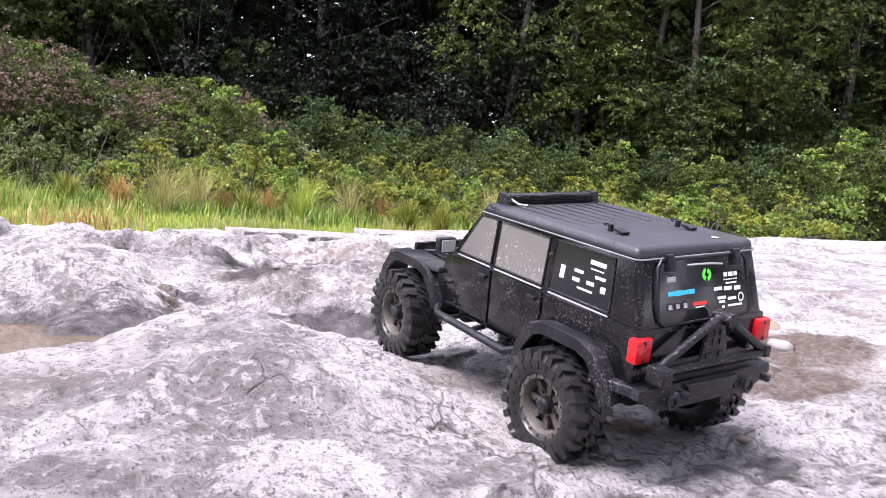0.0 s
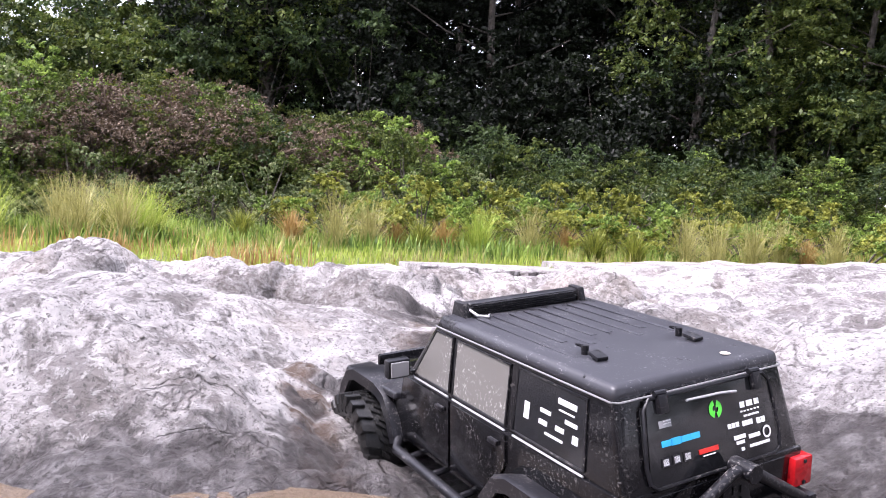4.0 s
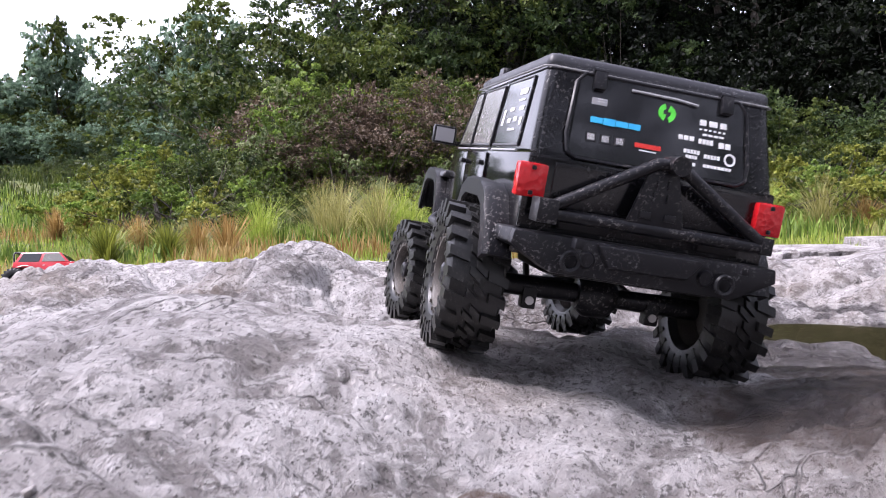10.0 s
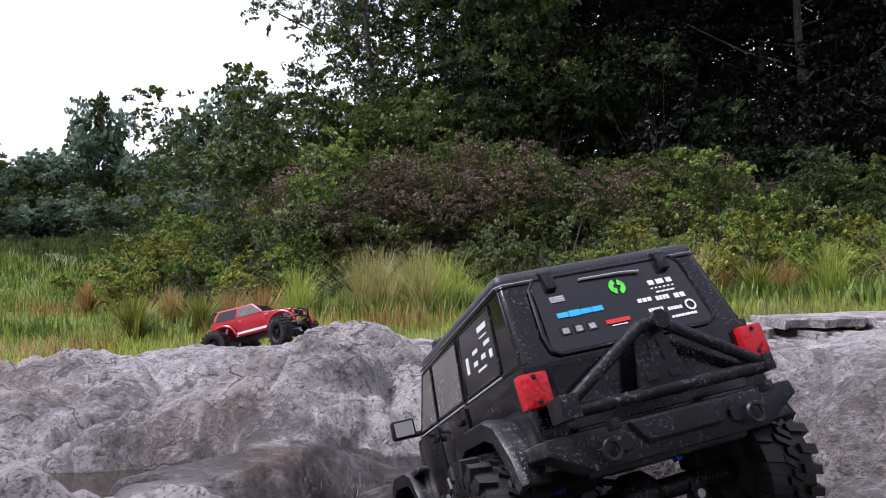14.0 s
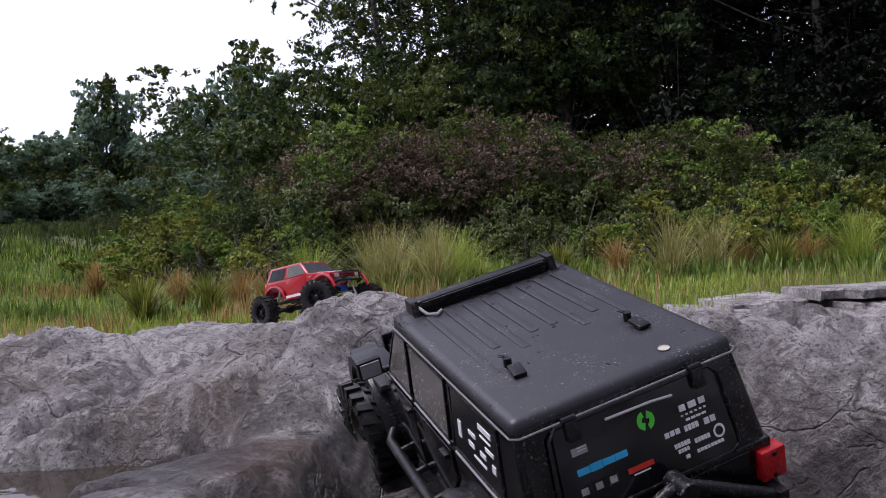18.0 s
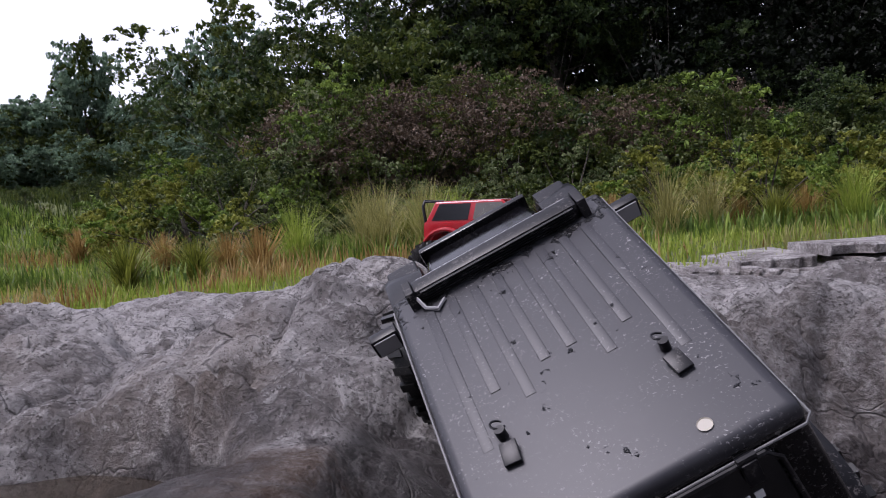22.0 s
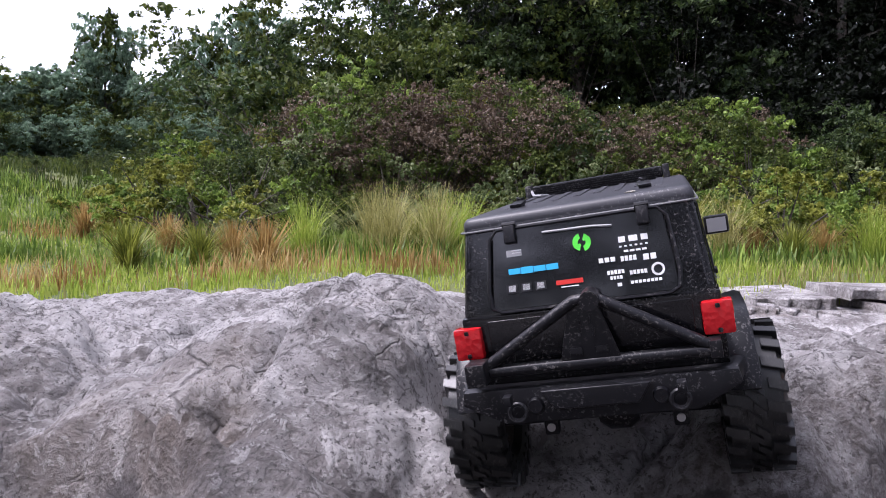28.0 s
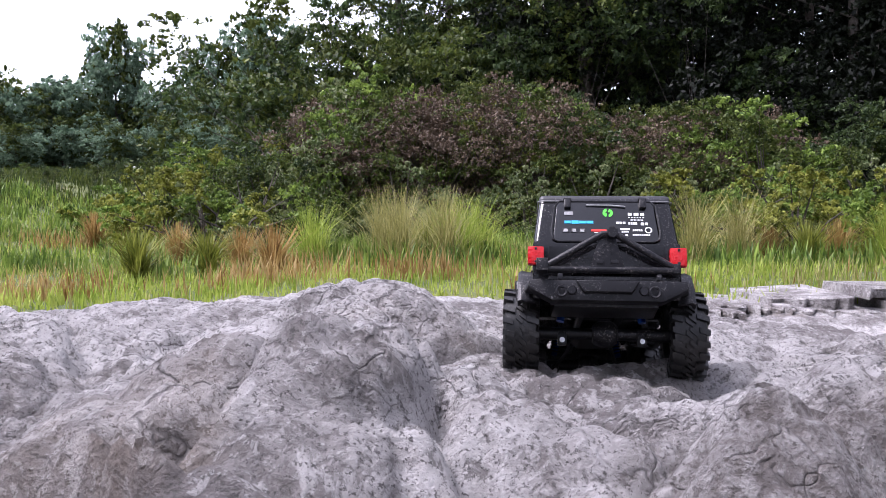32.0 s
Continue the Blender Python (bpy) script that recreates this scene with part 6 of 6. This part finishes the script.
tufts = [make_tuft(51, 420, 0.66, 0.40, MEADOW_GREEN, "arching yellow-green grass tuft", 0.0032), make_tuft(52, 300, 0.72, 0.36, STRAW, "pale straw grass tuft gone to seed", 0.003),
         make_tuft(53, 420, 0.46, 0.17, RUST, "clump of rust-brown dead weeds", 0.005, "weed_clump"), make_tuft(54, 420, 0.45, 0.22, YELLOW, "clump of yellowing weeds", 0.006, "weed_clump")]
for i, (kind, az, far) in enumerate(((1, 4.2, 11.5), (3, 3.0, 12.2), (1, 5.0, 12.5), (1, 2.2, 11.4), (1, 4.2, 12.8), (1, 2.4, 13), (3, 15.6, 11), (2, 9.8, 10.5), (3, 12.6, 12), (2, 17.5, 16), (2, 16.2, 17), (2, -11.8, 14), (2, -6.2, 13), (1, -8.5, 12), (3, -3.6, 14),
                                     (2, -14.5, 13), (1, -19.5, 13), (2, -21.5, 14), (3, -26, 12), (1, -29, 13), (1, -33, 13), (1, -34.5, 14), (2, -36, 14), (1, -31, 12), (0, -16.5, 13), (0, 8.0, 13), (2, 13.9, 14), (0, 0.8, 13), (3, -23.5, 12.5), (1, -38, 13))):
    x, y = polar(az, far)
    copy_thing(tufts[kind], pose(x, y, float(ground_height(x, y)), 0, 0, 53 * i))["group"] = "tufts in the meadow"
for i, ob in enumerate(tufts):
    stand(ob, *polar((1.6, -10.4, 11.2, -13.2)[i], 12.5), 0, 0)
# grass
grass_rng = np.random.default_rng(3)
blades(grass_rng, 90000, (-11, 15, 8, 22), 0.13, MEADOW_GREEN, "meadow_grass", "short yellow-green meadow grass", 0.006, 900, 0.5)
blades(grass_rng, 16000, (-11, 15, 8, 18), 0.22, STRAW, "dry_grass", "straw-coloured seeding grass stalks", 0.0035, 160, 0.25)
blades(grass_rng, 6000, (-9, 15, 9, 16), 0.24, RUST, "rust_grass", "rust-brown dead weeds among the grass", 0.006, 34, 0.08)
blades(grass_rng, 26000, (-11, 15, 12, 22), 0.27, BRIGHT, "tall_weeds", "tall fresh green weeds", 0.012, 260, 0.3)
blades(grass_rng, 45000, (-24, -4, 20, 36), 0.20, GREEN, "bank_grass", "rough green grass on the far bank", 0.011, 500, 0.5)


# ---- what moves ----
# seconds, place, then degrees to the left of +y, nose up, right side up
CRAWLER_PATH = [
    (0, 0.226, -0.677, 0.177, 2.55, 7.20, 5.21),
    (0.5, 0.243, -0.602, 0.191, 1.37, 6.57, 8.61),
    (1, 0.259, -0.525, 0.195, 1.39, 4.88, 9.19),
    (1.5, 0.283, -0.425, 0.166, 2.52, -1.30, 9.68),
    (2, 0.258, -0.335, 0.127, 4.29, -22.41, 5.92),
    (2.5, 0.291, -0.175, 0.098, -0.37, -27.91, 7.09),
    (3, 0.229, -0.065, 0.028, 7.62, -15.42, 5.26),
    (3.5, 0.234, 0.126, 0.001, 10.77, -3.65, 6.19),
    (5.5, 0.172, 0.359, 0.063, 9.24, 18.33, 3.35),
    (6, 0.161, 0.418, 0.083, 9.30, 20.23, 1.86),
    (6.5, 0.153, 0.466, 0.106, 10.04, 18.92, 6.10),
    (7, 0.149, 0.535, 0.120, 8.95, 17.41, 6.92),
    (7.5, 0.140, 0.601, 0.141, 8.85, 15.80, 6.03),
    (8, 0.135, 0.649, 0.150, 7.48, 13.44, 3.03),
    (8.5, 0.128, 0.707, 0.155, 7.96, 8.29, 2.21),
    (9, 0.121, 0.741, 0.152, 6.32, 5.74, 1.39),
    (9.5, 0.125, 0.821, 0.167, 6.40, 5.18, -2.58),
    (10, 0.121, 0.889, 0.162, 6.94, 3.96, -10.34),
    (10.5, 0.102, 0.971, 0.124, 10.53, -4.63, -6.39),
    (11, 0.073, 1.034, 0.118, 15.59, -6.00, -9.83),
    (11.5, 0.069, 1.095, 0.107, 17.69, -14.93, -3.73),
    (12, 0.073, 1.093, 0.081, 19.51, -19.88, -7.71),
    (12.5, 0.072, 1.184, 0.059, 21.81, -21.27, -9.61),
    (13, 0.055, 1.291, 0.010, 18.93, -19.26, -1.95),
    (13.5, 0.017, 1.346, -0.000, 17.48, -19.98, 4.54),
    (14, 0.006, 1.368, 0.001, 17.19, -20.34, 7.63),
    (14.5, -0.001, 1.353, 0.005, 15.75, -19.42, 10.96),
    (16.5, -0.048, 1.502, 0.008, 17.30, -5.76, 20.19),
    (17, -0.057, 1.526, -0.008, 18.19, -1.70, 18.40),
    (17.5, -0.072, 1.584, -0.004, 21.75, 6.98, 16.39),
    (18, -0.078, 1.617, -0.003, 23.19, 13.11, 14.97),
    (18.5, -0.093, 1.636, 0.002, 23.38, 17.63, 15.54),
    (19, -0.096, 1.660, 0.010, 23.09, 22.94, 20.80),
    (19.5, -0.086, 1.671, 0.016, 21.94, 23.76, 26.06),
    (20, -0.076, 1.699, 0.026, 21.95, 25.12, 27.67),
    (20.5, -0.069, 1.708, 0.029, 21.69, 26.11, 29.46),
    (21, -0.066, 1.705, 0.029, 19.72, 26.80, 30.15),
    (21.5, -0.064, 1.697, 0.032, 17.77, 26.85, 30.36),
    (22, -0.070, 1.688, 0.032, 15.33, 26.95, 28.62),
    (22.5, -0.076, 1.683, 0.035, 14.27, 26.74, 27.22),
    (23, -0.074, 1.676, 0.030, 13.48, 26.01, 27.32),
    (23.5, -0.072, 1.674, 0.030, 13.19, 26.08, 27.64),
    (24, -0.072, 1.690, 0.045, 10.32, 28.73, 25.33),
    (24.5, -0.077, 1.713, 0.042, 7.10, 26.88, 19.12),
    (25, -0.076, 1.728, 0.053, 2.52, 24.53, 16.79),
    (25.5, -0.081, 1.774, 0.059, 0.33, 21.70, 14.61),
    (27.5, -0.037, 1.903, 0.088, -9.86, 10.72, 9.10),
    (28, -0.021, 1.943, 0.076, -13.66, 4.92, 10.13),
    (28.5, 0.017, 2.081, 0.072, -13.76, 4.47, 2.04),
    (29, 0.034, 2.194, 0.070, -15.12, -2.39, 5.90),
    (29.5, 0.057, 2.330, 0.059, -12.87, -9.19, -0.56),
    (30, 0.047, 2.313, 0.052, -12.65, -12.81, -0.54),
    (30.5, 0.060, 2.358, 0.057, -13.35, -10.34, 0.86),
    (31, 0.046, 2.396, 0.043, -9.75, -11.79, -0.66),
    (31.5, 0.041, 2.435, 0.041, -9.64, -11.14, 0.38),
    (32, 0.002, 2.398, 0.009, -3.99, -18.61, -0.09),
]
TRUCK_PATH = [
    (0, -3.960, 4.145, -91, 0, 0),
    (6, -2.760, 4.276, -91, 0, 0),
    (9, -2.150, 4.342, -90, 0, 0),
    (10, -1.930, 4.368, -90, 0, 0),
    (11, -1.720, 4.474, -89, 0, 0),
    (12, -1.500, 4.553, -91, 1, 0),
    (13, -1.290, 4.559, -95, 2, 0),
    (14, -1.030, 4.441, -107, 2, 0),
    (16.5, -0.800, 4.184, -136, 3, 0),
    (17, -0.810, 4.178, -136, 3, 0),
    (18, -0.760, 4.099, -130, 3, 0),
    (19, -0.580, 3.882, -109, 7, 0),
    (20, -0.360, 3.632, -111, 4, 0),
    (21, -0.160, 3.447, -115, 0, 0),
    (22, -0.040, 3.303, -112, 0, 0),
    (23, 0.090, 3.112, -107, -2, 0),
    (23.5, 0.150, 3.026, -105, -4, 0),
    (24, 0.270, 2.947, -99, -6, 0),
    (24.5, 0.390, 2.888, -95, -8, 0),
    (25, 0.500, 2.849, -94, -10, 0),
    (25.5, 0.590, 2.809, -94, -10, 0),
    (27.5, 1.550, 2.730, -94, 2, 0),
    (30, 2.600, 2.632, -94, 3, 0),
    (32, 3.400, 2.566, -94, 0, 0),
]


def roll_on(path, wheels, axles, radius, swing, sag, step=0.1):
    """Poses for the wheels and axles of a vehicle on its path: spun by the way gone, steered, and pressed to the ground; at rest they hang lower by sag."""
    ts = np.array([r[0] for r in path], float)
    rows = np.array([r[1:] for r in path], float)
    grid = np.arange(0, 32.0001, step)
    dense = np.stack([np.interp(grid, ts, rows[:, k]) for k in range(6)], 1)
    gone, spin = 0.0, [0.0]
    for a, b in zip(dense, dense[1:]):
        d = np.array(b[:3]) - a[:3]
        yaw = radians(a[3])
        ahead = -math.sin(yaw) * d[0] + math.cos(yaw) * d[1]
        gone += math.copysign(np.linalg.norm(d), ahead)
        spin.append(gone / radius)
    reach = [(dx, dy) for dx in (-0.02, 0.0, 0.02) for dy in (-0.03, -0.015, 0.0, 0.015, 0.03)]
    bodies = [heading(*row) for row in dense]
    hubs = np.array([[list(b @ Vector((w.matrix_basis.translation.x, y, radius - sag))) for w, side, y in wheels] for b in bodies])
    floors = np.max([ground_height(hubs[..., 0] + dx, hubs[..., 1] + dy) - (radius - math.sqrt(max(radius ** 2 - dy * dy, 0))) for dx, dy in reach], 0)
    out = {w: [] for w, _, _ in wheels}
    rock = {a: [] for a in axles}
    for i, t in enumerate(grid):
        drop = {w: float(np.clip((floors[i, n] + radius - hubs[i, n, 2]) / max(0.6, bodies[i][2][2]), -swing, 0.3 * swing)) for n, (w, side, y) in enumerate(wheels)}
        for n, (w, side, y) in enumerate(wheels):
            turn = (dense[min(i + 5, len(grid) - 1)][3] - dense[max(i - 5, 0)][3])
            lock = max(-28, min(28, 2.2 * turn)) if y > 0 else 0.0
            x = side * abs(w.matrix_basis.translation.x)
            out[w].append((t, pose(x, y, radius - sag + drop[w], 0, 0, lock) @ pose(0, 0, 0, math.degrees(-spin[i])) @ pose(0, 0, 0, 0, 0, 180 if side < 0 else 0)))
        for a in axles:
            mine = {side: drop[w] for w, side, y in wheels if abs(y - a.matrix_basis.translation.y) < 0.01}
            y = a.matrix_basis.translation.y
            lean = math.degrees(math.atan2(mine[1] - mine[-1], 0.2))
            rock[a].append((t, pose(0, y, radius - sag + (mine[1] + mine[-1]) / 2, 0, -lean)))
    return out, rock


def motions():
    walk(CRAWLER, [(r[0], heading(*r[1:])) for r in CRAWLER_PATH])
    resting = []
    for t, x, y, yaw, pitch, roll in TRUCK_PATH:
        a = radians(yaw)
        hs = [float(ground_height(x - math.sin(a) * f + math.cos(a) * s, y + math.cos(a) * f + math.sin(a) * s)) for f in (-0.17, 0.17) for s in (-0.12, 0.12)]
        resting.append((t, x, y, sum(hs) / 4 + 0.006, yaw, math.degrees(math.atan2(hs[2] + hs[3] - hs[0] - hs[1], 0.68)), math.degrees(math.atan2(hs[1] + hs[3] - hs[0] - hs[2], 0.48))))
    walk(TRUCK, [(r[0], heading(*r[1:])) for r in resting])
    for path, wheels, axles, radius, swing, sag in ((CRAWLER_PATH, CRAWLER_WHEELS, CRAWLER_AXLES, TYRE_R, 0.034, 0.018), (resting, TRUCK_WHEELS, TRUCK_AXLES, RT_R, 0.035, 0.0)):
        rolled, rocked = roll_on(path, wheels, axles, radius, swing, sag)
        for keyed in (rolled, rocked):
            for ob, rows in keyed.items():
                walk(ob, rows)


motions()
